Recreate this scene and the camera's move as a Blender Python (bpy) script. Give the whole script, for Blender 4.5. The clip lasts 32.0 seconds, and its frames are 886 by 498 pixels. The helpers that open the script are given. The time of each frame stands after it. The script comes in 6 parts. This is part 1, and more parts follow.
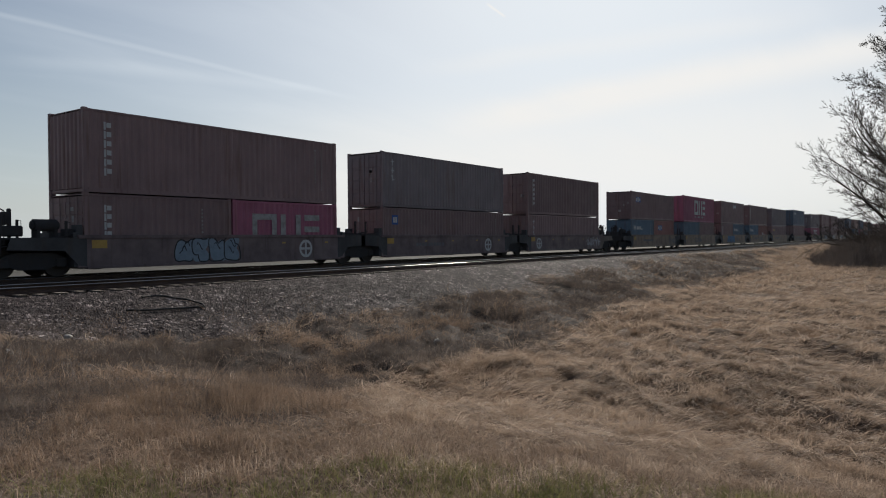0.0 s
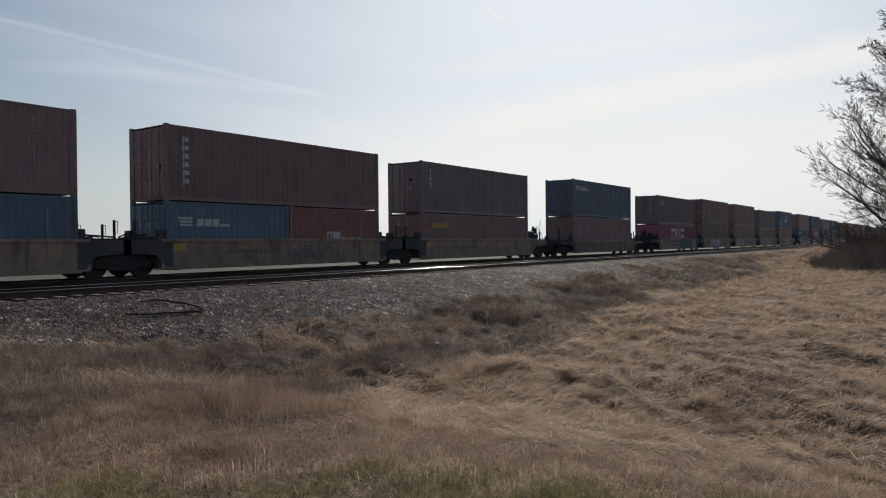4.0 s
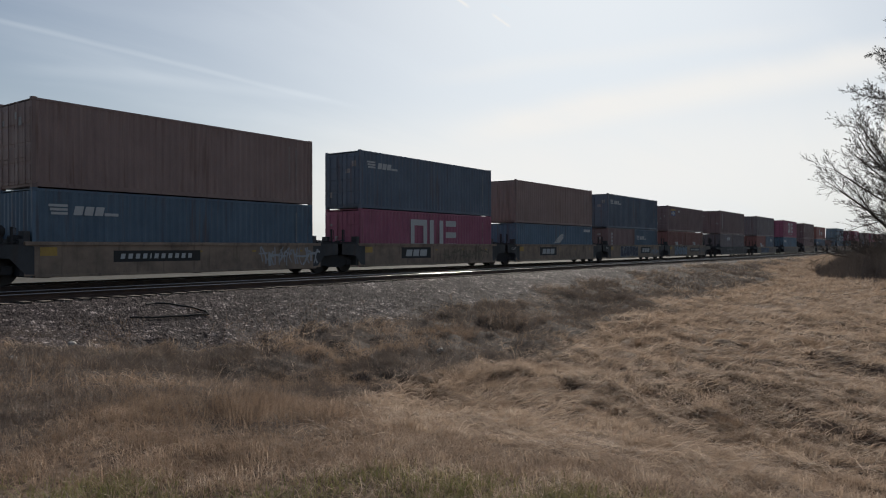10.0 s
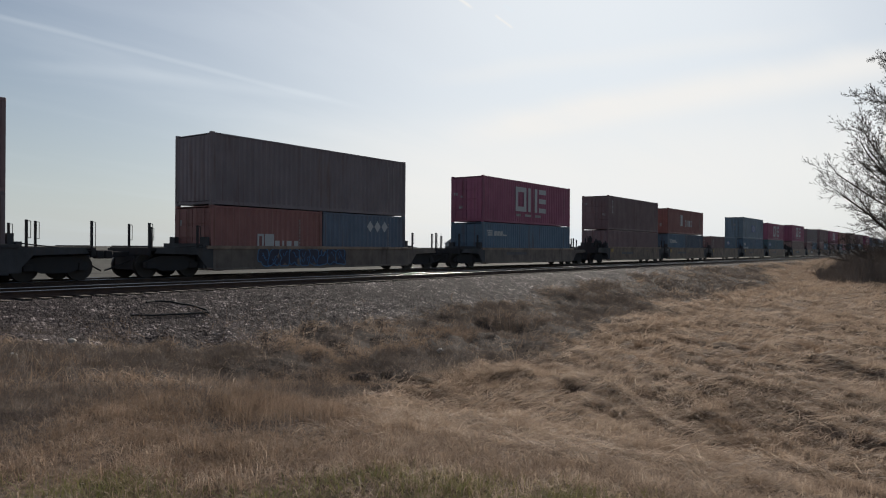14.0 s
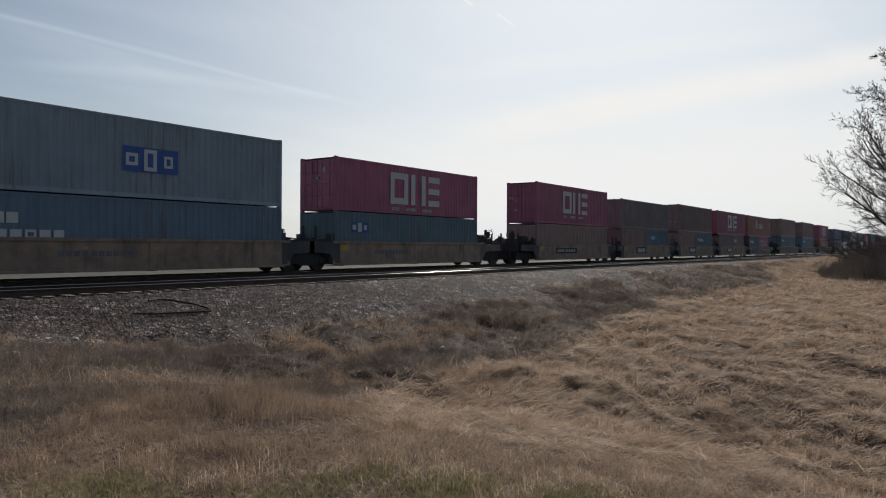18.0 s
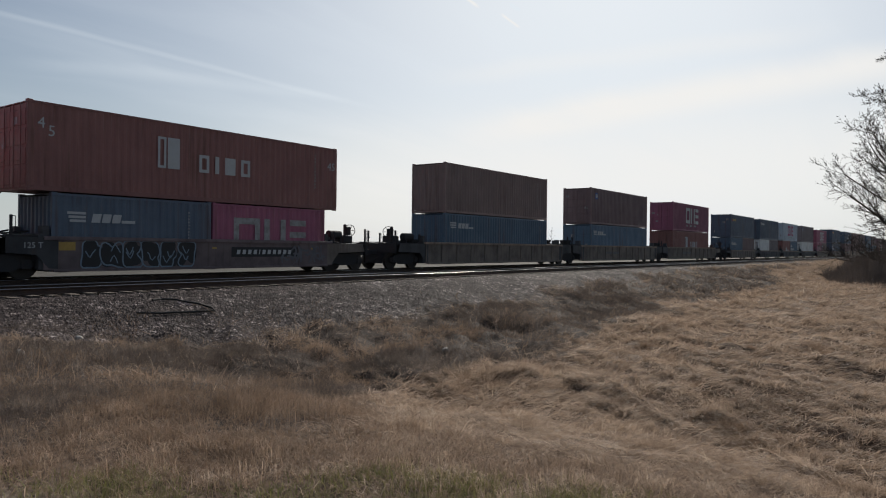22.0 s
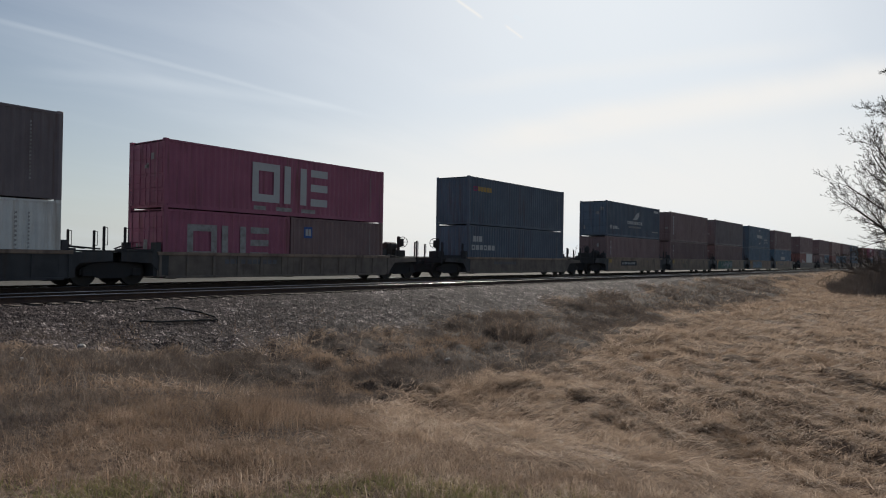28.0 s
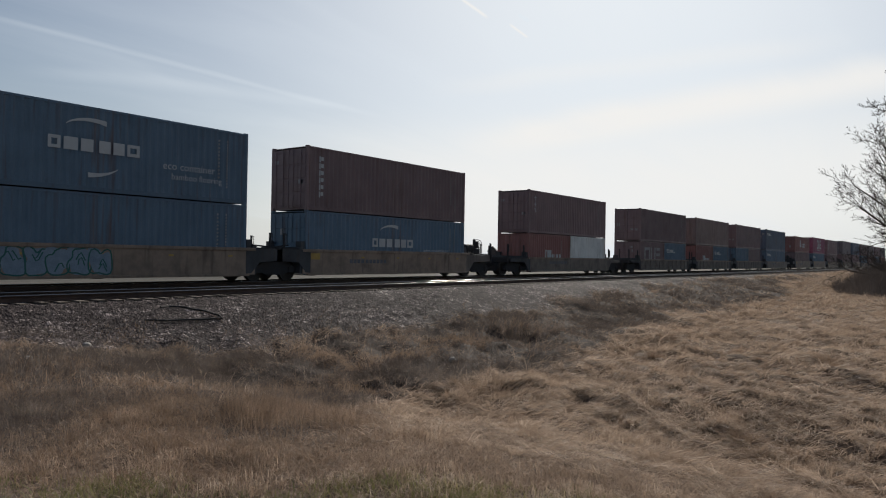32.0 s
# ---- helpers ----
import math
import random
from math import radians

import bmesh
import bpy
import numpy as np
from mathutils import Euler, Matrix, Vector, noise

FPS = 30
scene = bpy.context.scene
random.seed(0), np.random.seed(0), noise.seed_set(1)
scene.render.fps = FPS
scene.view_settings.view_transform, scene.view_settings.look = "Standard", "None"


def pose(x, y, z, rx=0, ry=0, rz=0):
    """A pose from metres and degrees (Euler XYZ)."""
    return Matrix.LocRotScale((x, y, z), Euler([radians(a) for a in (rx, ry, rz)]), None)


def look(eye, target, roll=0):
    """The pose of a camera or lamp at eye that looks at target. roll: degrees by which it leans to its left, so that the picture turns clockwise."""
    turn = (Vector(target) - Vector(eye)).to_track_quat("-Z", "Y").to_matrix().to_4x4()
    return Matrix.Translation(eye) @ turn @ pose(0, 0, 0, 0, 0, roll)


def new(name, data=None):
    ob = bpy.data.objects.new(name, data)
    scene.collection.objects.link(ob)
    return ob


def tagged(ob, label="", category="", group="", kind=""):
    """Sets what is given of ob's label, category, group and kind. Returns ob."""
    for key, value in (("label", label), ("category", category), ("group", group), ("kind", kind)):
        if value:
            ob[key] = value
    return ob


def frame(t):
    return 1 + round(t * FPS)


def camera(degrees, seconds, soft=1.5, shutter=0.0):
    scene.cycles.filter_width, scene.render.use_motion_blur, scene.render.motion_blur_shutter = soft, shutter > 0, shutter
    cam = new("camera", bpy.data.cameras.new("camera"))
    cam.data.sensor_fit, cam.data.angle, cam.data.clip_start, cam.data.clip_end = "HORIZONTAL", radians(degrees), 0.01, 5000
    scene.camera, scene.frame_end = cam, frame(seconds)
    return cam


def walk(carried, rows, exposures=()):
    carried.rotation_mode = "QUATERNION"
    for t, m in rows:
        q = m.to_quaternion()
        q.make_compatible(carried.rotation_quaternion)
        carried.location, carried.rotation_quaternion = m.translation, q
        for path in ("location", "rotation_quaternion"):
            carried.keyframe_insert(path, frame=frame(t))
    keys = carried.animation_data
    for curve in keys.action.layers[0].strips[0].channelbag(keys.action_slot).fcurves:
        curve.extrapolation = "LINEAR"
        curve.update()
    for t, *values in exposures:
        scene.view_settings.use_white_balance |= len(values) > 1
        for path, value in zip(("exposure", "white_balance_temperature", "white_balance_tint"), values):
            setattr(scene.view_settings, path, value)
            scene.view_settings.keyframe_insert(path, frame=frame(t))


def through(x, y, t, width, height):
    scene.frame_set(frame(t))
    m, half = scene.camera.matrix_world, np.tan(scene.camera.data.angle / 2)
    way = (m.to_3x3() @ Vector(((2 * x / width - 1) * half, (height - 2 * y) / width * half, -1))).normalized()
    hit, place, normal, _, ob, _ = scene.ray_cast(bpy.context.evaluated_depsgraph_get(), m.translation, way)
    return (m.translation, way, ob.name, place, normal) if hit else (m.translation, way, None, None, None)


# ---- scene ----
# ---- camera: carried in the hand beside the line, turning slightly ----
cam = camera(63.90, 32.0, 1.1)
EYE = (0.0, 0.0, 1.185)
TURNS = [  # seconds, yaw, pitch, roll
    (0, -54.39, -0.85, 0.43), (0.5, -54.63, -0.85, 0.39), (1, -54.85, -0.95, 0.64), (1.5, -54.83, -1.12, 0.64),
    (2, -54.81, -1.05, 0.72), (2.5, -54.95, -0.71, 0.57), (3, -54.76, -0.73, 0.57), (3.5, -54.53, -0.63, 0.56),
    (5.5, -54.35, -0.41, 0.24), (6, -54.34, -0.35, 0.07), (6.5, -54.44, -0.55, 0.31), (7, -54.25, -0.52, 0.30),
    (7.5, -54.17, -0.65, 0.21), (8, -54.03, -0.68, 0.31), (8.5, -54.23, -0.58, 0.35), (9, -54.31, -0.39, 0.24),
    (9.5, -54.09, -0.24, 0.16), (10, -54.07, -0.12, 0.11), (10.5, -53.97, -0.17, 0.01), (11, -54.08, -0.39, 0.02),
    (11.5, -53.92, -0.48, -0.02), (12, -53.98, -0.28, -0.11), (12.5, -54.03, -0.51, -0.23), (13, -54.06, -0.46, -0.12),
    (13.5, -54.03, -0.30, -0.16), (14, -54.01, -0.08, -0.39), (14.5, -53.74, -0.37, -0.44), (16.5, -53.86, -0.38, -0.55),
    (17, -53.84, -0.49, -0.28), (17.5, -53.88, -0.16, -0.37), (18, -53.87, -0.23, -0.32), (18.5, -53.79, -0.36, -0.40),
    (19, -53.76, -0.29, -0.42), (19.5, -53.78, -0.14, -0.51), (20, -53.76, -0.08, -0.43), (20.5, -53.63, -0.20, -0.51),
    (21, -53.65, -0.31, -0.50), (21.5, -53.61, -0.25, -0.58), (22, -53.56, -0.15, -0.63), (22.5, -53.51, -0.15, -0.82),
    (23, -53.44, -0.21, -0.86), (23.5, -53.52, 0.04, -0.80), (24, -53.57, 0.36, -0.97), (24.5, -53.48, 0.40, -1.02),
    (25, -53.42, 0.18, -0.97), (25.5, -53.38, 0.02, -0.83), (27.5, -53.20, 0.60, -0.69), (28, -53.32, 0.65, -0.90),
    (28.5, -53.05, 0.62, -0.67), (29, -53.12, 0.66, -0.73), (29.5, -53.00, 0.51, -0.84), (30, -52.93, 0.64, -0.83),
    (30.5, -53.06, 0.59, -0.89), (31, -53.10, 0.46, -1.04), (31.5, -53.00, 0.57, -0.91), (32, -52.97, 0.58, -0.96),
]
walk(cam, [(t, pose(*EYE, 90 + p, r, y)) for t, y, p, r in TURNS], [(0.0, 0.27), (32.0, 0.27)])

# ---- sky and sun: hazy spring afternoon, sun high ahead of the camera ----
SUN_EL, SUN_AZ = 29.0, 22.8            # elevation; angle from the track towards the far field
w = bpy.data.worlds.new("sky")
scene.world = w
w.use_nodes = True
nt = w.node_tree
nt.nodes.clear()


def wn(kind, **kw):
    n = nt.nodes.new(kind)
    for k, v in kw.items():
        n.inputs[k].default_value = v
    return n


def wmath(op, a, b=0.0, clamp=False):
    n = nt.nodes.new("ShaderNodeMath")
    n.operation, n.use_clamp = op, clamp
    for i, v in enumerate((a, b)):
        if isinstance(v, (int, float)):
            n.inputs[i].default_value = v
        else:
            nt.links.new(v, n.inputs[i])
    return n.outputs[0]


def wdot(vec):
    n = nt.nodes.new("ShaderNodeVectorMath")
    n.operation = "DOT_PRODUCT"
    nt.links.new(tc.outputs["Generated"], n.inputs[0])
    n.inputs[1].default_value = vec
    return n.outputs["Value"]


def wramp(val, lo, hi):
    n = nt.nodes.new("ShaderNodeMapRange")
    n.interpolation_type = "SMOOTHSTEP"
    nt.links.new(val, n.inputs[0])
    n.inputs[1].default_value, n.inputs[2].default_value = lo, hi
    return n.outputs[0]


tc = nt.nodes.new("ShaderNodeTexCoord")
sky = nt.nodes.new("ShaderNodeTexSky")
sky.sky_type, sky.sun_disc = "NISHITA", False
sky.sun_elevation, sky.sun_rotation = radians(SUN_EL), radians(90 - SUN_AZ)
sky.air_density, sky.dust_density, sky.ozone_density = 1.0, 0.9, 2.2
# thin high cloud: streaks drawn out across the sky
sep = nt.nodes.new("ShaderNodeSeparateXYZ")
nt.links.new(tc.outputs["Generated"], sep.inputs[0])
up = wmath("ADD", wmath("MAXIMUM", sep.outputs[2], 0.0), 0.12)
comb = nt.nodes.new("ShaderNodeCombineXYZ")
nt.links.new(wmath("DIVIDE", sep.outputs[0], up), comb.inputs[0])
nt.links.new(wmath("DIVIDE", sep.outputs[1], up), comb.inputs[1])
mp = nt.nodes.new("ShaderNodeMapping")
nt.links.new(comb.outputs[0], mp.inputs[0])
mp.inputs["Rotation"].default_value = (0, 0, radians(35))
mp.inputs["Scale"].default_value = (0.35, 1.5, 1)
cn = wn("ShaderNodeTexNoise", Scale=1.0, Detail=7.0, Roughness=0.55, Distortion=0.5)
nt.links.new(mp.outputs[0], cn.inputs["Vector"])
cirrus = wramp(cn.outputs[0], 0.46, 0.80)
# milky haze towards the horizon and round the sun
haze = wmath("POWER", wmath("SUBTRACT", 1.0, wmath("MAXIMUM", sep.outputs[2], 0.0), True), 7.0)
sv = (math.cos(radians(SUN_EL)) * math.cos(radians(SUN_AZ)), math.cos(radians(SUN_EL)) * math.sin(radians(SUN_AZ)), math.sin(radians(SUN_EL)))
glow = wmath("POWER", wmath("MAXIMUM", wdot(sv), 0.0), 6.0)


def aim(px, py):
    """The way of a spot of the sky: degrees right of and above the middle of the first view."""
    a, e = radians(90 - 54.4 - px), radians(py)
    return Vector((math.cos(e) * math.cos(a), math.cos(e) * math.sin(a), math.sin(e)))


def trail(p, q, width, strength):
    n = p.cross(q).normalized()
    along = (q - p).normalized()
    mid = (p + q) / 2
    off = wmath("ADD", wdot(n), wmath("MULTIPLY", wmath("SUBTRACT", cn.outputs[0], 0.5), 0.03))
    side = wmath("SUBTRACT", 1.0, wramp(wmath("ABSOLUTE", off), 0.0, width))
    half = (q - p).length / 2
    ends = wmath("SUBTRACT", 1.0, wramp(wmath("ABSOLUTE", wmath("SUBTRACT", wdot(along), along.dot(mid))), half * 0.55, half))
    return wmath("MULTIPLY", wmath("MULTIPLY", side, ends), strength)


trails = wmath("ADD", trail(aim(-38, 15.5), aim(-4, 10.5), 0.006, 0.13),
               wmath("ADD", trail(aim(-34, 12.2), aim(-8, 11.6), 0.012, 0.10),
                     trail(aim(4.3, 18.9), aim(5.2, 18.3), 0.003, 0.5)))
amount = wmath("ADD", wmath("MULTIPLY", cirrus, 0.16), wmath("ADD", trails, wmath("ADD", wmath("MULTIPLY", haze, wmath("ADD", 0.16, wmath("MULTIPLY", glow, 0.95))), wmath("MULTIPLY", glow, 0.85))), True)
mix = nt.nodes.new("ShaderNodeMix")
mix.data_type = "RGBA"
nt.links.new(amount, mix.inputs["Factor"])
nt.links.new(sky.outputs[0], mix.inputs["A"])
mix.inputs["B"].default_value = (12.7, 13.7, 14.6, 1)
# creamy bands of cloud below the sun
band = wmath("ADD", trail(aim(-2, 8.6), aim(46, 13.4), 0.036, 0.9), wmath("ADD", trail(aim(-22, 3.5), aim(52, 6.0), 0.13, 0.85), wmath("ADD", trail(aim(-0.6, 20.2), aim(2.0, 18.5), 0.0035, 1.0), wmath("ADD", trail(aim(3.5, 18.2), aim(5.2, 17.0), 0.003, 0.9), trail(aim(-4, 13.0), aim(30, 15.2), 0.02, 0.3)))), True)
mix2 = nt.nodes.new("ShaderNodeMix")
mix2.data_type = "RGBA"
nt.links.new(wmath("MULTIPLY", band, wmath("ADD", 0.35, wmath("MULTIPLY", cn.outputs[0], 0.9)), True), mix2.inputs["Factor"])
dull = nt.nodes.new("ShaderNodeMix")        # grey haze low down, away from the sun
dull.data_type = "RGBA"
nt.links.new(wmath("MULTIPLY", haze, wmath("SUBTRACT", 0.92, wmath("MULTIPLY", glow, 1.6)), True), dull.inputs["Factor"])
nt.links.new(mix.outputs["Result"], dull.inputs["A"])
dull.inputs["B"].default_value = (8.6, 9.5, 9.9, 1)
nt.links.new(dull.outputs["Result"], mix2.inputs["A"])
mix2.inputs["B"].default_value = (14.9, 14.6, 14.1, 1)
bg = nt.nodes.new("ShaderNodeBackground")
bg.inputs["Strength"].default_value = 0.05
out = nt.nodes.new("ShaderNodeOutputWorld")
nt.links.new(mix2.outputs["Result"], bg.inputs["Color"])
nt.links.new(bg.outputs[0], out.inputs["Surface"])

sun = new("sun", bpy.data.lights.new("sun", "SUN"))
sun.data.energy, sun.data.angle, sun.data.color = 4.2, radians(0.6), (1.0, 0.93, 0.83)
sun.matrix_basis = look(Vector(sv) * 200, (0, 0, 0))

# ---- materials ----
def shade(name, base, rough=0.7, metal=0.0, second=None, scale=3.0, amount=0.5, grain=40.0, bump=0.2, streak=None, spec=0.4, vary=0.0, stretch=(1, 1, 1)):
    """A worn surface: base broken up by a second colour in patches, fine grain in value and relief, streaks running down."""
    m = bpy.data.materials.new(name)
    m.use_nodes = True
    t = m.node_tree
    b = t.nodes["Principled BSDF"]
    b.inputs["Roughness"].default_value, b.inputs["Metallic"].default_value = rough, metal
    b.inputs["Specular IOR Level"].default_value = spec
    co = t.nodes.new("ShaderNodeTexCoord")
    mp = t.nodes.new("ShaderNodeMapping")
    mp.inputs["Scale"].default_value = stretch
    t.links.new(co.outputs["Object"], mp.inputs[0])
    n1 = t.nodes.new("ShaderNodeTexNoise")
    n1.inputs["Scale"].default_value, n1.inputs["Detail"].default_value, n1.inputs["Roughness"].default_value = scale, 6, 0.6
    n2 = t.nodes.new("ShaderNodeTexNoise")
    n2.inputs["Scale"].default_value, n2.inputs["Detail"].default_value = grain, 3
    t.links.new(mp.outputs[0], n1.inputs["Vector"])
    t.links.new(mp.outputs[0], n2.inputs["Vector"])

    def ranged(v, lo, hi, a, c):
        r = t.nodes.new("ShaderNodeMapRange")
        t.links.new(v, r.inputs[0])
        for i, x in enumerate((lo, hi, a, c)):
            r.inputs[i + 1].default_value = x
        return r.outputs[0]

    def mixed(f, a, c, mode="MIX"):
        x = t.nodes.new("ShaderNodeMix")
        x.data_type, x.blend_type = "RGBA", mode
        for k, v in (("Factor", f), ("A", a), ("B", c)):
            if hasattr(v, "is_linked"):
                t.links.new(v, x.inputs[k])
            elif k == "Factor":
                x.inputs[0].default_value = v
            else:
                x.inputs[k].default_value = (*v, 1)
        return x.outputs["Result"]

    second = second or tuple(c * 0.6 for c in base)
    col = mixed(ranged(n1.outputs[0], 0.42, 0.72, 0.0, amount), base, second)
    if streak:
        ms = t.nodes.new("ShaderNodeMapping")
        ms.inputs["Scale"].default_value = (3.5, 3.5, 0.22)
        t.links.new(co.outputs["Object"], ms.inputs[0])
        n3 = t.nodes.new("ShaderNodeTexNoise")
        n3.inputs["Scale"].default_value, n3.inputs["Detail"].default_value = 1.6, 5
        t.links.new(ms.outputs[0], n3.inputs["Vector"])
        col = mixed(ranged(n3.outputs[0], 0.55, 0.78, 0.0, 0.7), col, streak)
    g = ranged(n2.outputs[0], 0.3, 0.7, 0.86, 1.1)
    vm = t.nodes.new("ShaderNodeVectorMath")
    vm.operation = "SCALE"
    t.links.new(col, vm.inputs[0])
    if vary:
        oi = t.nodes.new("ShaderNodeObjectInfo")
        mu = t.nodes.new("ShaderNodeMath")
        mu.operation = "MULTIPLY"
        t.links.new(g, mu.inputs[0])
        t.links.new(ranged(oi.outputs["Random"], 0, 1, 1 - vary, 1 + vary), mu.inputs[1])
        g = mu.outputs[0]
    t.links.new(g, vm.inputs["Scale"])
    t.links.new(vm.outputs[0], b.inputs["Base Color"])
    t.links.new(ranged(n1.outputs[0], 0.3, 0.7, max(rough - 0.12, 0.05), min(rough + 0.12, 1)), b.inputs["Roughness"])
    if bump:
        bp = t.nodes.new("ShaderNodeBump")
        bp.inputs["Strength"].default_value, bp.inputs["Distance"].default_value = bump, 0.02
        t.links.new(n2.outputs[0], bp.inputs["Height"])
        t.links.new(bp.outputs[0], b.inputs["Normal"])
    return m


RUST = (0.10, 0.045, 0.025)
PAINT = {}
for key, c in {"brown": (0.218, 0.142, 0.141), "tan": (0.250, 0.170, 0.152), "dark": (0.186, 0.154, 0.162), "navy": (0.098, 0.130, 0.176),
               "blue": (0.098, 0.154, 0.214), "pale_blue": (0.21, 0.265, 0.31), "magenta": (0.315, 0.096, 0.155), "red": (0.265, 0.114, 0.100),
               "white": (0.70, 0.70, 0.67), "grey": (0.43, 0.49, 0.54), "teal": (0.080, 0.128, 0.160)}.items():
    PAINT[key] = shade("container_paint_" + key, c, 0.55, 0.0, tuple(x * 0.72 + 0.012 for x in c), 0.9, 0.7, 55, 0.10, RUST if key not in ("white",) else (0.3, 0.2, 0.13), vary=0.16)
CAR = {}
for key, c in {"yellow": (0.280, 0.202, 0.150), "maroon": (0.165, 0.122, 0.122), "black": (0.058, 0.058, 0.062), "drab": (0.195, 0.156, 0.128)}.items():
    CAR[key] = shade("car_paint_" + key, c, 0.65, 0.0, tuple(x * 0.45 + 0.01 for x in c), 1.3, 0.9, 45, 0.15, (0.06, 0.042, 0.032), vary=0.12)
STEEL = shade("grimy_cast_steel", (0.044, 0.043, 0.045), 0.9, 0.0, (0.060, 0.050, 0.045), 4, 0.6, 60, 0.25, spec=0.2)
WHEEL = shade("worn_wheel_steel", (0.040, 0.035, 0.032), 0.65, 0.3, (0.06, 0.042, 0.032), 6, 0.7, 50, 0.15)
RAIL_TOP = shade("polished_rail_steel", (0.33, 0.32, 0.31), 0.12, 1.0, (0.26, 0.24, 0.22), 2, 0.4, 80, 0.02)
RAIL_SIDE = shade("rusty_rail_steel", (0.075, 0.045, 0.032), 0.8, 0.2, (0.04, 0.03, 0.028), 3, 0.7, 50, 0.2)
TIE = shade("weathered_tie_wood", (0.13, 0.105, 0.085), 0.9, 0, (0.055, 0.045, 0.04), 3, 0.8, 30, 0.5, vary=0.2, stretch=(6, 1, 6))
MARK_W = shade("faded_white_lettering", (0.46, 0.47, 0.47), 0.6, 0, (0.42, 0.40, 0.38), 5, 0.5, 40, 0.0)
MARK_DIM = shade("grimy_white_lettering", (0.34, 0.33, 0.32), 0.7, 0, (0.16, 0.14, 0.13), 4, 0.8, 40, 0.0)
MARK_Y = shade("yellow_stencil_paint", (0.44, 0.28, 0.07), 0.6, 0, (0.28, 0.17, 0.06), 5, 0.5, 40, 0.0)
MARK_M = shade("magenta_stencil_paint", (0.36, 0.028, 0.12), 0.6, 0, (0.2, 0.03, 0.08), 5, 0.5, 40, 0.0)
MARK_B = shade("blue_panel_paint", (0.03, 0.09, 0.30), 0.6, 0, (0.03, 0.06, 0.18), 5, 0.5, 40, 0.0)
MARK_K = shade("black_panel_paint", (0.02, 0.02, 0.022), 0.6, 0, (0.04, 0.035, 0.03), 5, 0.5, 40, 0.0)
SPRAY = {"white": shade("white_spray_paint", (0.36, 0.37, 0.39), 0.6, 0, (0.2, 0.2, 0.2), 3, 0.6, 30, 0.0),
         "navy": shade("navy_spray_paint", (0.034, 0.038, 0.065), 0.6, 0, (0.02, 0.02, 0.04), 3, 0.6, 30, 0.0),
         "drab": shade("dun_spray_paint", (0.16, 0.13, 0.09), 0.6, 0, (0.08, 0.065, 0.05), 3, 0.6, 30, 0.0),
         "grey": shade("grey_spray_paint", (0.13, 0.13, 0.145), 0.6, 0, (0.08, 0.075, 0.075), 3, 0.6, 30, 0.0),
         "pale": shade("pale_blue_spray_paint", (0.20, 0.26, 0.32), 0.6, 0, (0.11, 0.15, 0.20), 3, 0.6, 30, 0.0),
         "blue": shade("blue_spray_paint", (0.06, 0.17, 0.33), 0.6, 0, (0.06, 0.16, 0.35), 3, 0.6, 30, 0.0),
         "teal": shade("teal_spray_paint", (0.03, 0.105, 0.082), 0.6, 0, (0.03, 0.13, 0.13), 3, 0.6, 30, 0.0),
         "black": MARK_K}
RUBBER = shade("black_rubber", (0.02, 0.02, 0.02), 0.7, 0, (0.04, 0.035, 0.03), 5, 0.5, 40, 0.1)
STONE_W = shade("pale_limestone", (0.30, 0.29, 0.27), 0.85, 0, (0.35, 0.33, 0.3), 8, 0.6, 40, 0.3)
BARK = shade("grey_bark", (0.11, 0.09, 0.075), 0.9, 0, (0.06, 0.05, 0.04), 5, 0.7, 40, 0.4)


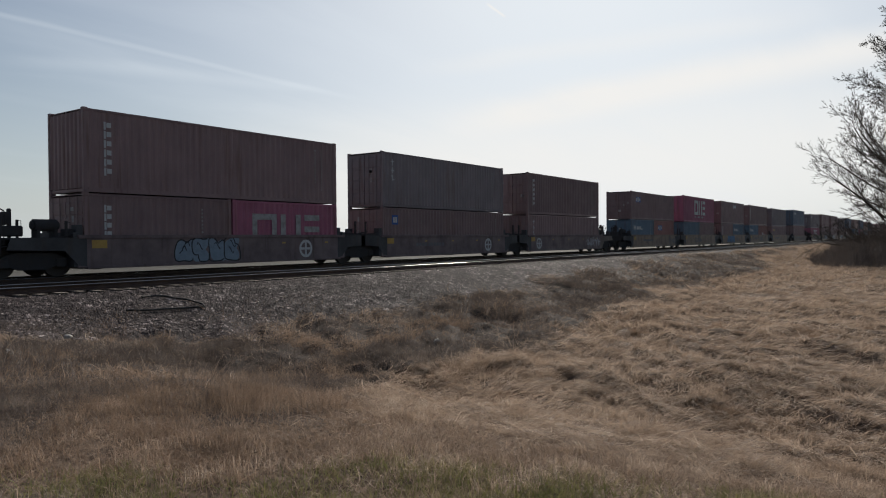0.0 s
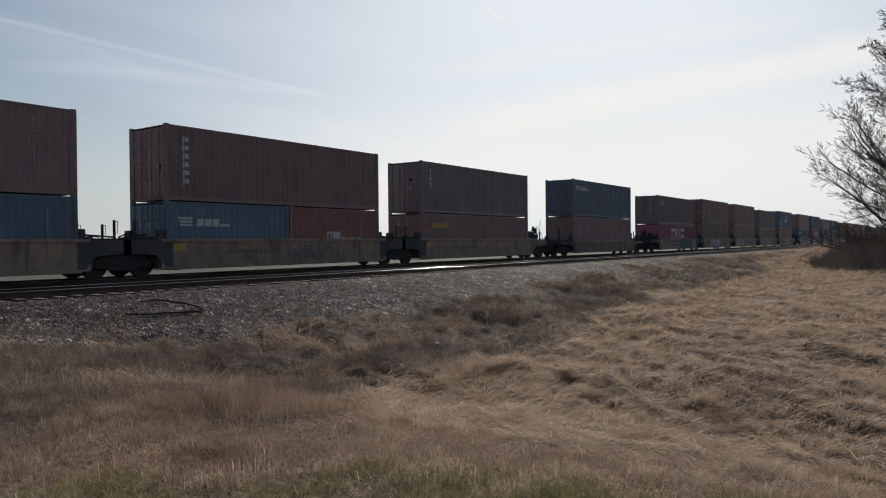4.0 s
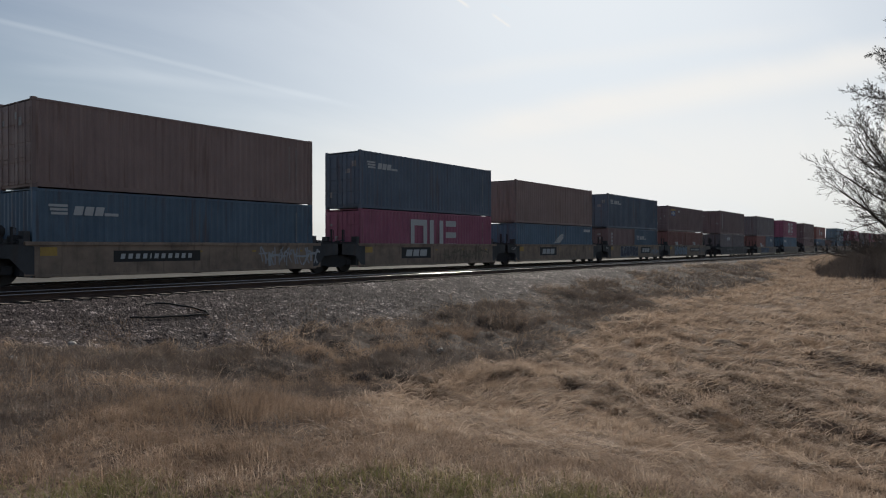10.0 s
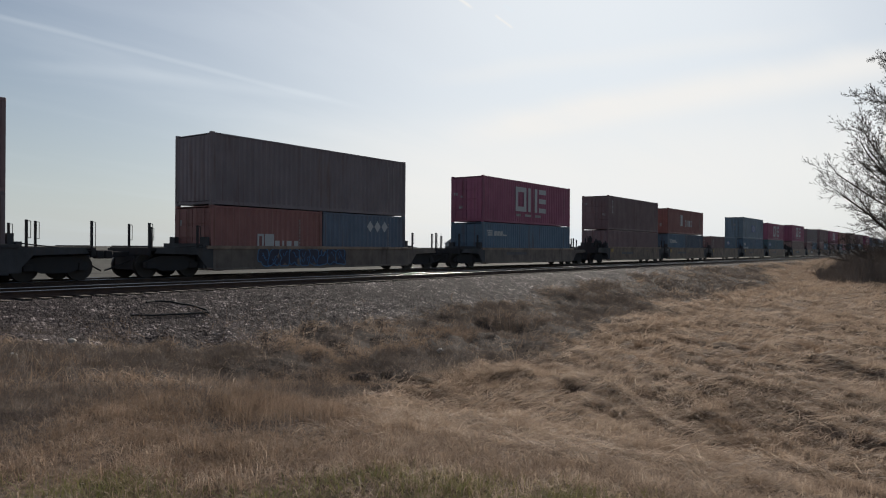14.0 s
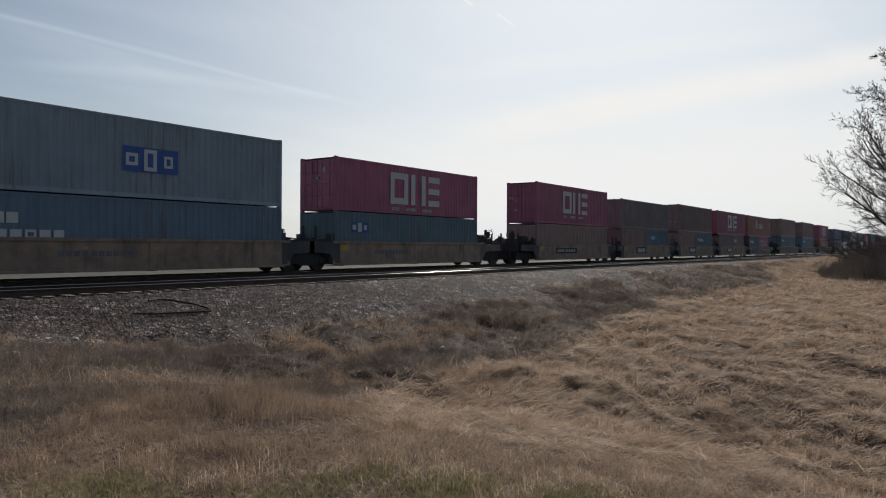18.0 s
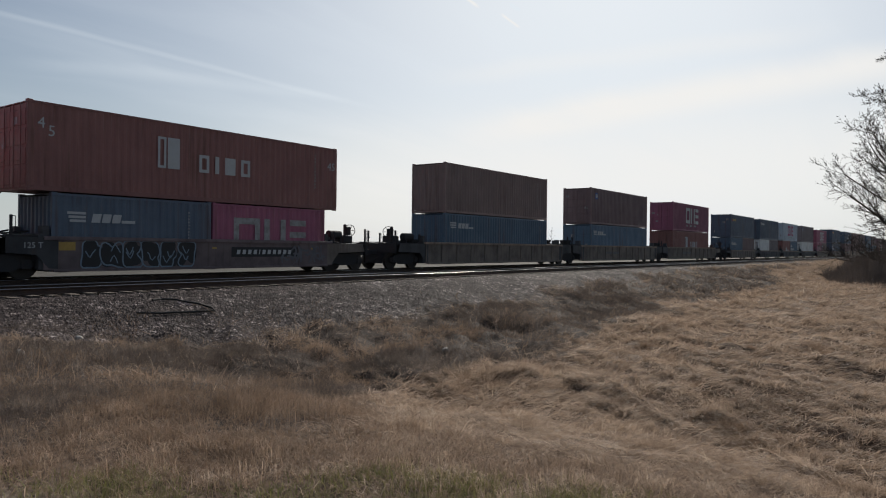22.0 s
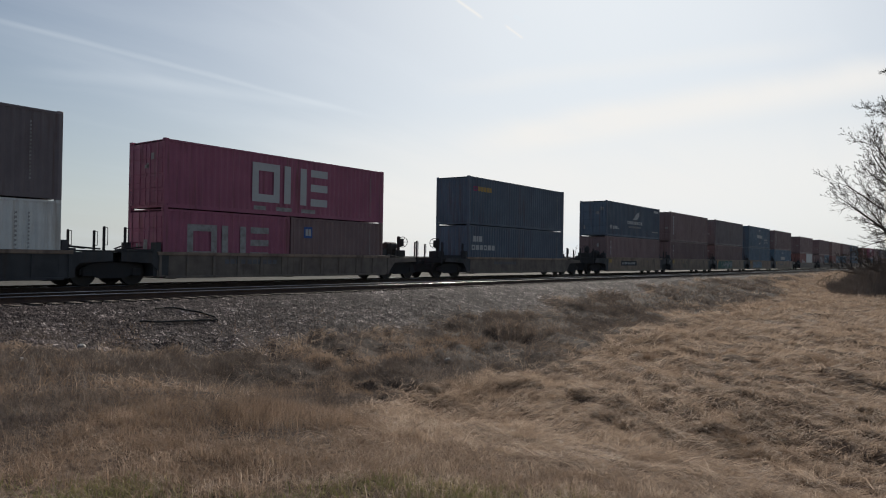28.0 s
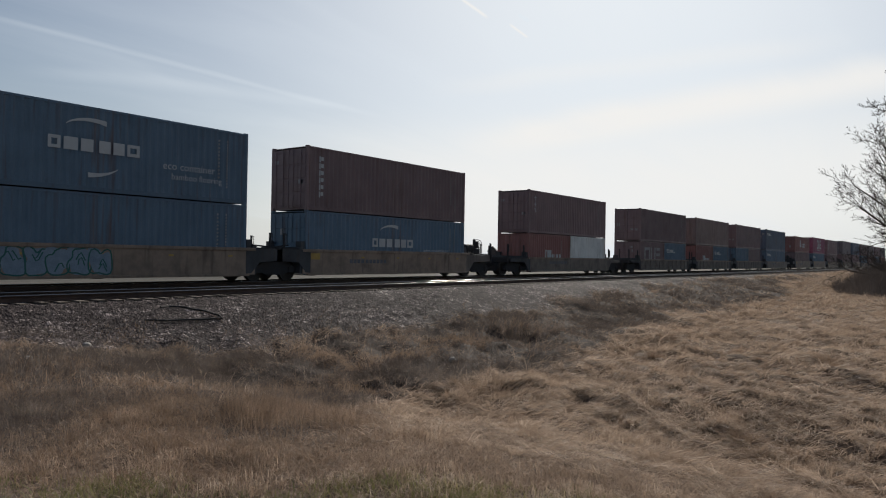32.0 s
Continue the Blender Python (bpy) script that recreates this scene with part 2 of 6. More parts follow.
def leafy(name, tones, through=0.35, rough=0.7, spec=0.3):
    """Dry blades: each island takes its own tone, and lets some of the sun through."""
    m = bpy.data.materials.new(name)
    m.use_nodes = True
    t = m.node_tree
    b = t.nodes["Principled BSDF"]
    g = t.nodes.new("ShaderNodeNewGeometry")
    r = t.nodes.new("ShaderNodeValToRGB")
    r.color_ramp.elements[0].color, r.color_ramp.elements[0].position = (*tones[0], 1), 0.0
    r.color_ramp.elements[1].color, r.color_ramp.elements[1].position = (*tones[-1], 1), 1.0
    for i, c in enumerate(tones[1:-1]):
        r.color_ramp.elements.new((i + 1) / (len(tones) - 1)).color = (*c, 1)
    n = t.nodes.new("ShaderNodeTexNoise")
    n.inputs["Scale"].default_value, n.inputs["Detail"].default_value = 0.55, 4
    t.links.new(g.outputs["Position"], n.inputs["Vector"])
    ad = t.nodes.new("ShaderNodeMath")
    ad.operation = "MULTIPLY_ADD"
    t.links.new(g.outputs["Random Per Island"], ad.inputs[0])
    ad.inputs[1].default_value = 0.44
    sb = t.nodes.new("ShaderNodeMapRange")
    for i, x in enumerate((0.3, 0.7, 0.0, 0.32)):
        sb.inputs[i + 1].default_value = x
    t.links.new(n.outputs[0], sb.inputs[0])
    n2 = t.nodes.new("ShaderNodeTexNoise")
    n2.inputs["Scale"].default_value, n2.inputs["Detail"].default_value = 3.6, 3
    t.links.new(g.outputs["Position"], n2.inputs["Vector"])
    sb2 = t.nodes.new("ShaderNodeMapRange")
    for i, x in enumerate((0.34, 0.66, -0.06, 0.34)):
        sb2.inputs[i + 1].default_value = x
    t.links.new(n2.outputs[0], sb2.inputs[0])
    su = t.nodes.new("ShaderNodeMath")
    t.links.new(sb.outputs[0], su.inputs[0])
    t.links.new(sb2.outputs[0], su.inputs[1])
    t.links.new(su.outputs[0], ad.inputs[2])
    t.links.new(ad.outputs[0], r.inputs[0])
    t.links.new(r.outputs[0], b.inputs["Base Color"])
    b.inputs["Roughness"].default_value = rough
    b.inputs["Specular IOR Level"].default_value = spec
    tr = t.nodes.new("ShaderNodeBsdfTranslucent")
    t.links.new(r.outputs[0], tr.inputs[0])
    mx = t.nodes.new("ShaderNodeMixShader")
    mx.inputs[0].default_value = through
    t.links.new(b.outputs[0], mx.inputs[1])
    t.links.new(tr.outputs[0], mx.inputs[2])
    t.links.new(mx.outputs[0], t.nodes["Material Output"].inputs["Surface"])
    return m


STRAW = leafy("dry_straw", [(0.130, 0.094, 0.069), (0.240, 0.176, 0.131), (0.365, 0.276, 0.208), (0.60, 0.50, 0.405)], 0.48)
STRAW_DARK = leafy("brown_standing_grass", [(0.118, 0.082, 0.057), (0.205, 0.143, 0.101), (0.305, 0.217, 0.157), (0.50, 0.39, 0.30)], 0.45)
WEED = leafy("dead_weed_stalks", [(0.058, 0.046, 0.040), (0.092, 0.073, 0.062), (0.15, 0.120, 0.102), (0.32, 0.265, 0.23)])
PALE = leafy("bleached_straw", [(0.34, 0.252, 0.188), (0.45, 0.345, 0.265), (0.60, 0.49, 0.40)], 0.45)
GREEN = leafy("young_green_grass", [(0.085, 0.096, 0.030), (0.140, 0.148, 0.050), (0.22, 0.20, 0.09), (0.36, 0.29, 0.17)])
BRUSH = leafy("dead_brush_twigs", [(0.07, 0.058, 0.054), (0.11, 0.092, 0.084), (0.17, 0.140, 0.125)], 0.2)
# palest tone: sun glints on the stone facets, put into the colour
GRAVEL = leafy("crushed_stone", [(0.024, 0.0195, 0.0195), (0.032, 0.026, 0.026), (0.060, 0.049, 0.049), (0.15, 0.125, 0.122), (0.55, 0.48, 0.46)], 0.0, 0.68, 0.045)


def ground_material():
    m = bpy.data.materials.new("ground_cover")
    m.use_nodes = True
    t = m.node_tree
    b = t.nodes["Principled BSDF"]
    b.inputs["Roughness"].default_value = 0.9
    b.inputs["Specular IOR Level"].default_value = 0.06
    g = t.nodes.new("ShaderNodeNewGeometry")

    def nz(scale, detail=5.0):
        n = t.nodes.new("ShaderNodeTexNoise")
        n.inputs["Scale"].default_value, n.inputs["Detail"].default_value = scale, detail
        t.links.new(g.outputs["Position"], n.inputs["Vector"])
        return n.outputs[0]

    def ramp(v, *stops):
        r = t.nodes.new("ShaderNodeValToRGB")
        e = r.color_ramp.elements
        e[0].position, e[0].color = stops[0][0], (*stops[0][1], 1)
        e[1].position, e[1].color = stops[-1][0], (*stops[-1][1], 1)
        for p, c in stops[1:-1]:
            e.new(p).color = (*c, 1)
        t.links.new(v, r.inputs[0])
        return r.outputs[0]

    def mx(f, a, c):
        x = t.nodes.new("ShaderNodeMix")
        x.data_type = "RGBA"
        t.links.new(f, x.inputs["Factor"])
        t.links.new(a, x.inputs["A"])
        t.links.new(c, x.inputs["B"])
        return x.outputs["Result"]

    def at(name):
        a = t.nodes.new("ShaderNodeAttribute")
        a.attribute_name = name
        return a.outputs["Fac"]

    vo = t.nodes.new("ShaderNodeTexVoronoi")
    vo.inputs["Scale"].default_value = 16
    t.links.new(g.outputs["Position"], vo.inputs["Vector"])
    stone = ramp(vo.outputs["Color"], (0.1, (0.018, 0.0155, 0.016)), (0.5, (0.036, 0.030, 0.031)), (0.9, (0.10, 0.088, 0.087)))
    straw = ramp(nz(9, 8), (0.3, (0.075, 0.054, 0.040)), (0.5, (0.125, 0.090, 0.067)), (0.7, (0.21, 0.154, 0.116)))
    soil = ramp(nz(5, 8), (0.3, (0.026, 0.021, 0.019)), (0.5, (0.054, 0.043, 0.038)), (0.72, (0.11, 0.088, 0.076)))
    field = ramp(nz(0.12, 6), (0.3, (0.055, 0.053, 0.048)), (0.55, (0.090, 0.086, 0.078)), (0.75, (0.055, 0.057, 0.046)))
    col = mx(at("weed"), straw, soil)
    col = mx(at("field"), col, field)
    col = mx(at("stone"), col, stone)
    dirt = ramp(nz(22, 8), (0.3, (0.07, 0.060, 0.050)), (0.5, (0.13, 0.112, 0.094)), (0.7, (0.24, 0.215, 0.185)))
    col = mx(at("road"), col, dirt)
    t.links.new(col, b.inputs["Base Color"])
    bp = t.nodes.new("ShaderNodeBump")
    bp.inputs["Strength"].default_value, bp.inputs["Distance"].default_value = 0.4, 0.04
    ad = t.nodes.new("ShaderNodeMath")
    ad.operation = "ADD"
    t.links.new(vo.outputs["Distance"], ad.inputs[0])
    t.links.new(nz(14, 6), ad.inputs[1])
    t.links.new(ad.outputs[0], bp.inputs["Height"])
    t.links.new(bp.outputs[0], b.inputs["Normal"])
    return m

# ---- the lie of the land: x runs along the track, y away from the camera across it; the rail heads are at z = 0 ----
TRACK, SIDE_TRACK = 25.2, 20.42          # centre lines of the train's track and of the empty one before it


def vnoise(x, y, seed=0):
    """Smooth noise in 0..1 on arrays."""
    x, y = np.asarray(x, float), np.asarray(y, float)
    xi, yi = np.floor(x).astype(np.int64), np.floor(y).astype(np.int64)
    fx, fy = x - xi, y - yi
    fx, fy = fx * fx * (3 - 2 * fx), fy * fy * (3 - 2 * fy)

    def h(a, b):
        n = (a * 374761393 + b * 668265263 + seed * 1442695041) & 0x7FFFFFFF
        n = ((n ^ (n >> 13)) * 1274126177) & 0x7FFFFFFF
        return ((n ^ (n >> 16)) & 0xFFFF) / 65535.0
    return (h(xi, yi) * (1 - fx) + h(xi + 1, yi) * fx) * (1 - fy) + (h(xi, yi + 1) * (1 - fx) + h(xi + 1, yi + 1) * fx) * fy


def smooth(a, b, v):
    k = np.clip((v - a) / (b - a), 0, 1)
    return k * k * (3 - 2 * k)


def height(x, y):
    """Road bank beside the camera, ditch and field, the slope of the embankment, the bed, and the fields beyond."""
    x, y = np.asarray(x, float), np.asarray(y, float)
    z = 0.0
    for d in (-0.8, 0, 0.8):
        z = z + np.interp(y + d, [-400, 10, 12.5, 14.5, 16.5, 18.0, 18.8, 26.8, 27.6, 30, 33, 60], [-1.65, -1.65, -1.6, -1.32, -0.80, -0.33, -0.22, -0.22, -0.3, -0.8, -1.0, -1.0]) / 3
    bank = 1 - smooth(3.6, 11.0, x)
    z = np.where(y < 18, z * (1 - bank) + np.maximum(z, -0.42) * bank, z)
    u, v = -0.74 * x - 0.67 * y + (vnoise(x * 0.3, y * 0.3, 2) - 0.5) * 3, 0.67 * x - 0.74 * y     # along and across the lie of the grass
    rough = smooth(3.5, 10, x) * (1 - smooth(14.5, 17, y)) * (1 - smooth(90, 200, np.abs(x)))
    z = z + rough * ((vnoise(x * 0.45, y * 0.45, 3) - 0.5) * 0.22 + (vnoise(u * 0.62, v * 2.0, 4) - 0.5) * 0.24 + (vnoise(u * 1.5, v * 3.6, 6) - 0.5) * 0.17)
    z = z + 0.05 * (vnoise(x * 2.2, y * 2.2, 5) - 0.5) * (np.abs(y - 22.8) > 4.2)
    return z


def left_bank(x, y):
    """Share of the brown grass that stands on the bank between the road and the ballast."""
    a = np.degrees(np.arctan2(y, np.maximum(x, 0.01))) + (vnoise(x * 0.7, y * 0.7, 14) - 0.5) * 16
    return smooth(53, 60, a) * (1 - smooth(6.2, 8.8, y + (vnoise(x * 0.8, y * 0.8, 15) - 0.5) * 4)) * (x < 9)


def zones(x, y):
    """Shares of crushed stone, of dead weeds and of far field; the rest is straw."""
    j = (vnoise(x * 0.35, y * 0.35, 7) - 0.5) * 3.0 + (vnoise(x * 1.1, y * 1.1, 8) - 0.5) * 1.6
    stone_edge = np.interp(x, [-20, 3, 5, 9, 11.5, 16, 22, 27, 34, 43, 57, 100, 200], [11.0, 11.3, 12.8, 14.8, 14.7, 14.9, 15.1, 15.4, 16.4, 17.0, 17.7, 18.2, 18.2])
    straw_edge = np.interp(x, [2, 3.3, 4.5, 6.8, 9.4, 11.4, 12.6, 16, 18, 24.6, 35, 43, 54, 83, 114, 140], [5.4, 5.0, 4.9, 6.8, 8.7, 9.7, 8.9, 9.4, 9.5, 11.0, 11.0, 12.0, 12.0, 16.6, 18.0, 18.0])
    stone = smooth(-0.6, 0.6, y + j * 0.5 - stone_edge) * (1 - smooth(28.5, 30, y))
    weed = smooth(-0.5, 0.5, y + j * (0.4 + 0.7 * smooth(18, 26, x)) - straw_edge) * (1 - smooth(30, 33, y)) * (1 - stone) * (1 - 0.8 * left_bank(x, y))
    field = smooth(28.5, 31, y)
    return stone, weed, field


def graded(*runs):
    return np.unique(np.concatenate([np.arange(a, b, s) for a, b, s in runs]))


def ground():
    xs = graded((-3000, -300, 300), (-300, -30, 30), (-30, 0, 3), (0, 3, 0.3), (3, 30, 0.16), (30, 45, 0.3), (45, 130, 1.0), (130, 400, 10), (400, 4200, 200))
    ys = graded((-3000, -300, 300), (-300, -20, 20), (-20, -4, 1.0), (-4, 0, 0.3), (0, 14, 0.16), (14, 24, 0.3), (24, 34, 0.5), (34, 100, 6), (100, 400, 30), (400, 4200, 200))
    gx, gy = np.meshgrid(xs, ys)
    x, y = gx.ravel(), gy.ravel()
    nx, ny = len(xs), len(ys)
    i = (np.arange(ny - 1)[:, None] * nx + np.arange(nx - 1)[None]).ravel()
    me = bpy.data.meshes.new("ground")
    me.from_pydata(np.c_[x, y, height(x, y)].tolist(), [], np.c_[i, i + 1, i + nx + 1, i + nx].tolist())
    for name, v in zip(("stone", "weed", "field", "road"), (*zones(x, y), 1 - smooth(1.7, 2.4, x + 0.10 * (5 - y) + (vnoise(x * 2, y * 2, 9) - 0.5) * 0.8))):
        me.attributes.new(name, "FLOAT", "POINT").data.foreach_set("value", v.astype(np.float32))
    me.polygons.foreach_set("use_smooth", np.ones(len(me.polygons), bool))
    me.materials.append(ground_material())
    tagged(new("ground", me), "dry ditch, embankment and flat fields to the horizon", "ground", kind="structure")


def mesh_from(name, verts, faces, mat):
    """One mesh from arrays: faces all of one length."""
    me = bpy.data.meshes.new(name)
    n, k = faces.shape
    me.vertices.add(len(verts))
    me.vertices.foreach_set("co", verts.astype(np.float32).ravel())
    me.loops.add(n * k)
    me.loops.foreach_set("vertex_index", faces.astype(np.int32).ravel())
    me.polygons.add(n)
    me.polygons.foreach_set("loop_start", np.arange(0, n * k, k, dtype=np.int32))
    me.update(calc_edges=True)
    me.materials.append(mat)
    return me


def blades(name, mat, px, py, length, width, lean, heading, label, category, droop=0.5, z0=None, plain=False):
    """Grass: each blade is a bent, tapering strip of two quads' worth of triangles, rooted on the ground."""
    n = len(px)
    pz = height(px, py) - 0.02 if z0 is None else z0
    root = np.c_[px, py, pz]
    d = np.c_[np.cos(heading), np.sin(heading), np.zeros(n)]
    side = np.c_[-np.sin(heading), np.cos(heading), np.zeros(n)]
    spin = np.random.uniform(0, np.pi, n)
    side = side * np.cos(spin)[:, None] + np.c_[np.zeros((n, 2)), np.ones(n)] * np.sin(spin)[:, None] * 0.7
    upv = np.array([0, 0, 1.0])
    L, W = length[:, None], width[:, None]
    a1, a2 = lean[:, None], np.minimum(lean + droop, 1.72)[:, None]
    mid = root + L * 0.55 * (d * np.sin(a1) + upv * np.cos(a1))
    tip = mid + L * 0.45 * (d * np.sin(a2) + upv * np.cos(a2))
    if plain:                           # far off: one sliver each
        v = np.stack([root - side * W / 2, root + side * W / 2, tip], 1).reshape(-1, 3)
        tagged(new(name, mesh_from(name, v, np.arange(3 * n).reshape(-1, 3), mat)), label, category, kind="stuff")
        return
    v = np.stack([root - side * W / 2, root + side * W / 2, mid - side * W * 0.35, mid + side * W * 0.35, tip], 1).reshape(-1, 3)
    k = np.arange(n)[:, None] * 5
    f = np.concatenate([k + np.array([0, 1, 3]), k + np.array([0, 3, 2]), k + np.array([2, 3, 4])])
    tagged(new(name, mesh_from(name, v, f, mat)), label, category, kind="stuff")


def scatter(n, x0, x1, y0, y1, keep):
    x, y = np.random.uniform(x0, x1, n), np.random.uniform(y0, y1, n)
    k = np.random.uniform(0, 1, n) < keep(x, y)
    return x[k], y[k]


def seen(x, y, near, far):
    """Within the wide stretch of land that lies before the road bank, between two distances."""
    r = np.hypot(x, y)
    a = np.degrees(np.arctan2(y, x))
    return (r > near) & (r < far) & (a > -6) & (a < 78)


def flow(x, y):
    """The way in which the flattened grass lies: down the bank and along the ditch, in swirls."""
    return np.radians(222 + 45 * (vnoise(x * 0.28, y * 0.28, 11) - 0.5) * 2 + 40 * (vnoise(x * 0.9, y * 0.9, 12) - 0.5) * 2 + 50 * (vnoise(x * 3.2, y * 3.2, 13) - 0.5) * 2)


def vegetation():
    rnd, nrm = np.random.uniform, np.random.normal
    for near, far, n, wid, tall in ((3, 9, 950000, 0.0046, 0.13), (9, 18, 1100000, 0.0085, 0.19), (18, 40, 1000000, 0.018, 0.26), (40, 150, 700000, 0.05, 0.36)):
        lim = far + 1

        def straw(x, y):
            s, w, f = zones(x, y)
            patch = vnoise(x * 1.1, y * 1.1, 21) * 0.6 + vnoise(x * 3.1, y * 3.1, 22) * 0.6
            return seen(x, y, near, far) * (1 - s) * (1 - w * 0.95) * np.clip(patch * 1.8 - 0.5, 0.2, 1) * smooth(1.75, 2.4, x + 0.10 * (5 - y)) * (1 - 0.7 * (1 - smooth(5.9, 6.5, x + 0.8 * y + (vnoise(x * 1.3, y * 1.3, 41) - 0.5) * 0.8)))
        x, y = scatter(n, 0, lim, -9 if far > 20 else -2, min(lim, 19), straw)
        k = len(x)
        tuft = vnoise(x * 1.2, y * 1.2, 23) * 0.6 + vnoise(x * 3.4, y * 3.4, 24) * 0.4
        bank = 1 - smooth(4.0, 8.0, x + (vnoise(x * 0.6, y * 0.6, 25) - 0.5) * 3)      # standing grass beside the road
        up = np.maximum(smooth(0.54, 0.72, tuft), bank * (0.5 + 0.5 * vnoise(x * 1.6, y * 1.6, 26)))
        lean = np.clip(rnd(0.95, 1.5, k) - up * rnd(0.2, 1.25, k), 0.04, 1.5)
        size = tall * rnd(0.45, 1.5, k) * (1 + 0.1 * up + 0.55 * (1 - up) * (1 - bank)) * (1 - 0.12 * bank)
        thick, way, bent = wid * rnd(0.6, 1.4, k), flow(x, y) + nrm(0, 0.42 + 0.7 * up + 1.4 * bank, k), rnd(0.1, 1.2, k)
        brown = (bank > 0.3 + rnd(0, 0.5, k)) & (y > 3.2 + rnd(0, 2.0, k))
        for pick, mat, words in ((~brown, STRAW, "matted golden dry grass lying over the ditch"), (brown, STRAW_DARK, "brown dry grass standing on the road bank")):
            if pick.any():
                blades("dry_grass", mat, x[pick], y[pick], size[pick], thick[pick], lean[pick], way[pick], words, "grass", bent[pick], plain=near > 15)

        def weeds(x, y):
            s, w, f = zones(x, y)
            clump = vnoise(x * 0.8, y * 0.8, 31) * 0.65 + vnoise(x * 2.6, y * 2.6, 32) * 0.55
            edge = np.clip(1 - (y - 14.2) / 3.4, 0, 1) * (smooth(0.60, 0.85, clump) * 0.45 + 0.06)
            return seen(x, y, near, far) * (w * np.clip(clump * 2.0 - 0.55, 0.12, 1) * 0.8 + s * edge * np.interp(x, [0, 14, 30], [1.2, 1.1, 0.9]))
        x, y = scatter(n, 0, lim, 4, min(lim, 19), weeds)
        k = len(x)
        if k:
            big = vnoise(x * 0.6, y * 0.6, 33)
            pale = vnoise(x * 0.55, y * 0.55, 34) + rnd(-0.25, 0.25, k) > 0.64 + smooth(16, 24, x) + 0.3 * smooth(8, 10, y) * (x < 8)      # browner patches among the grey
            size = (0.08 + 0.26 * big) * rnd(0.4, 1.4, k) * np.interp(zones(x, y)[0], [0, 0.6], [1, 0.55])
            for pick, mat, words in ((~pale, WEED, "grey-brown dead weeds standing on the embankment slope"), (pale, STRAW_DARK, "brown grass in patches among dead weeds")):
                m = int(pick.sum())
                if m:
                    blades("dead_weeds", mat, x[pick], y[pick], size[pick], wid * 0.7 * rnd(0.6, 1.5, m), np.clip(np.abs(nrm(0.7, 0.5, m)), 0, 1.5), rnd(0, 6.28, m), words, "weeds", rnd(0.0, 1.0, m), plain=near > 15)
    # green strip along the road's edge, and dry stalks in it
    x, y = scatter(220000, 0.8, 6.6, -1.5, 7.0, lambda x, y: smooth(1.6, 2.2, x + 0.10 * (5 - y) + (vnoise(x * 4, y * 4, 43) - 0.5) * 0.7) * (1 - smooth(5.6, 6.5, x + 0.8 * y + (vnoise(x * 1.3, y * 1.3, 41) - 0.5) * 1.2)) * np.clip(vnoise(x * 3, y * 3, 42) * 1.6 - 0.2, 0.1, 1))
    k = len(x)
    blades("green_grass", GREEN, x, y, rnd(0.06, 0.16, k), 0.006 * rnd(0.6, 1.4, k), rnd(0.1, 0.9, k), rnd(0, 6.28, k), "short green grass coming up beside the road", "grass")
    # long pale broken stalks lying about in the weeds
    x, y = scatter(5200, 3, 45, 4, 17, lambda x, y: zones(x, y)[1] * 0.8 + 0.12)
    k = len(x)
    blades("fallen_stalks", STRAW, x, y, rnd(0.18, 0.5, k), 0.007 * rnd(0.6, 1.3, k) * (1 + x / 22), rnd(0.5, 1.45, k), rnd(0, 6.28, k), "long pale broken stalks lying in the weeds", "stalks", 0.12)
    for (cx, cy, r, n) in ((12.0, 15.4, 0.35, 14), (13.0, 14.6, 0.6, 12), (22.6, 12.2, 0.7, 60), (17.6, 10.0, 0.6, 40), (10.0, 14.4, 0.7, 12), (9.2, 11.6, 0.5, 10)):
        blades("bent_stalks", STRAW_DARK, cx + nrm(0, r, n), cy + nrm(0, r, n), rnd(0.4, 1.1, n), 0.008 * rnd(0.6, 1.2, n) * (1 + cx / 30), rnd(0.2, 1.3, n), rnd(0, 6.28, n), "pale bent stalks of tall weeds", "stalks", 0.5)
    # loose pale strands combed over the matted grass
    for near, far, n, wid in ((6, 10, 2200, 0.006), (10, 20, 9000, 0.011), (20, 42, 7000, 0.021)):
        x, y = scatter(n * 6, 3, far, -3, 14, lambda x, y: seen(x, y, near, far) * (1 - zones(x, y)[0]) * (1 - zones(x, y)[1]) * smooth(3, 8, x) * np.clip(vnoise(x * 2.0, y * 2.0, 27) * 2.4 - 0.9, 0.02, 1))
        x, y = x[:n], y[:n]
        k = len(x)
        blades("pale_strands", PALE, x, y, rnd(0.14, 0.42, k) * (1 + near / 40), wid * rnd(0.6, 1.3, k), rnd(0.9, 1.4, k), flow(x, y) + nrm(0, 0.5, k), "pale dry strands lying over the matted grass", "grass", rnd(0.1, 0.6, k), z0=height(x, y) + 0.03)
    # darker tussocks in the matted grass
    spots = [(23.3, 6.0, 0.30), (22.2, 3.3, 0.34), (12.2, 2.85, 0.26), (11.3, 2.6, 0.22), (11.75, 2.2, 0.2), (15.1, 7.9, 0.3), (20.3, 7.6, 0.3), (24.5, 8.6, 0.4), (27.5, 9.3, 0.45), (8.0, 7.6, 0.2), (10.6, 6.4, 0.22), (9.2, 5.4, 0.18)]
    spots += [(rnd(9, 30), rnd(1.5, 9), rnd(0.12, 0.24)) for _ in range(26)]
    px, py, pl, pd = [], [], [], []
    for cx, cy, r in spots:
        n = 260
        a, d = rnd(0, 6.28, n), np.abs(nrm(0, 0.55, n))
        px.append(cx + d * r * np.cos(a)), py.append(cy + d * r * np.sin(a)), pl.append(r * rnd(0.5, 1.3, n)), pd.append(a)
    px, py, pl, pd = (np.concatenate(q) for q in (px, py, pl, pd))
    n = len(px)
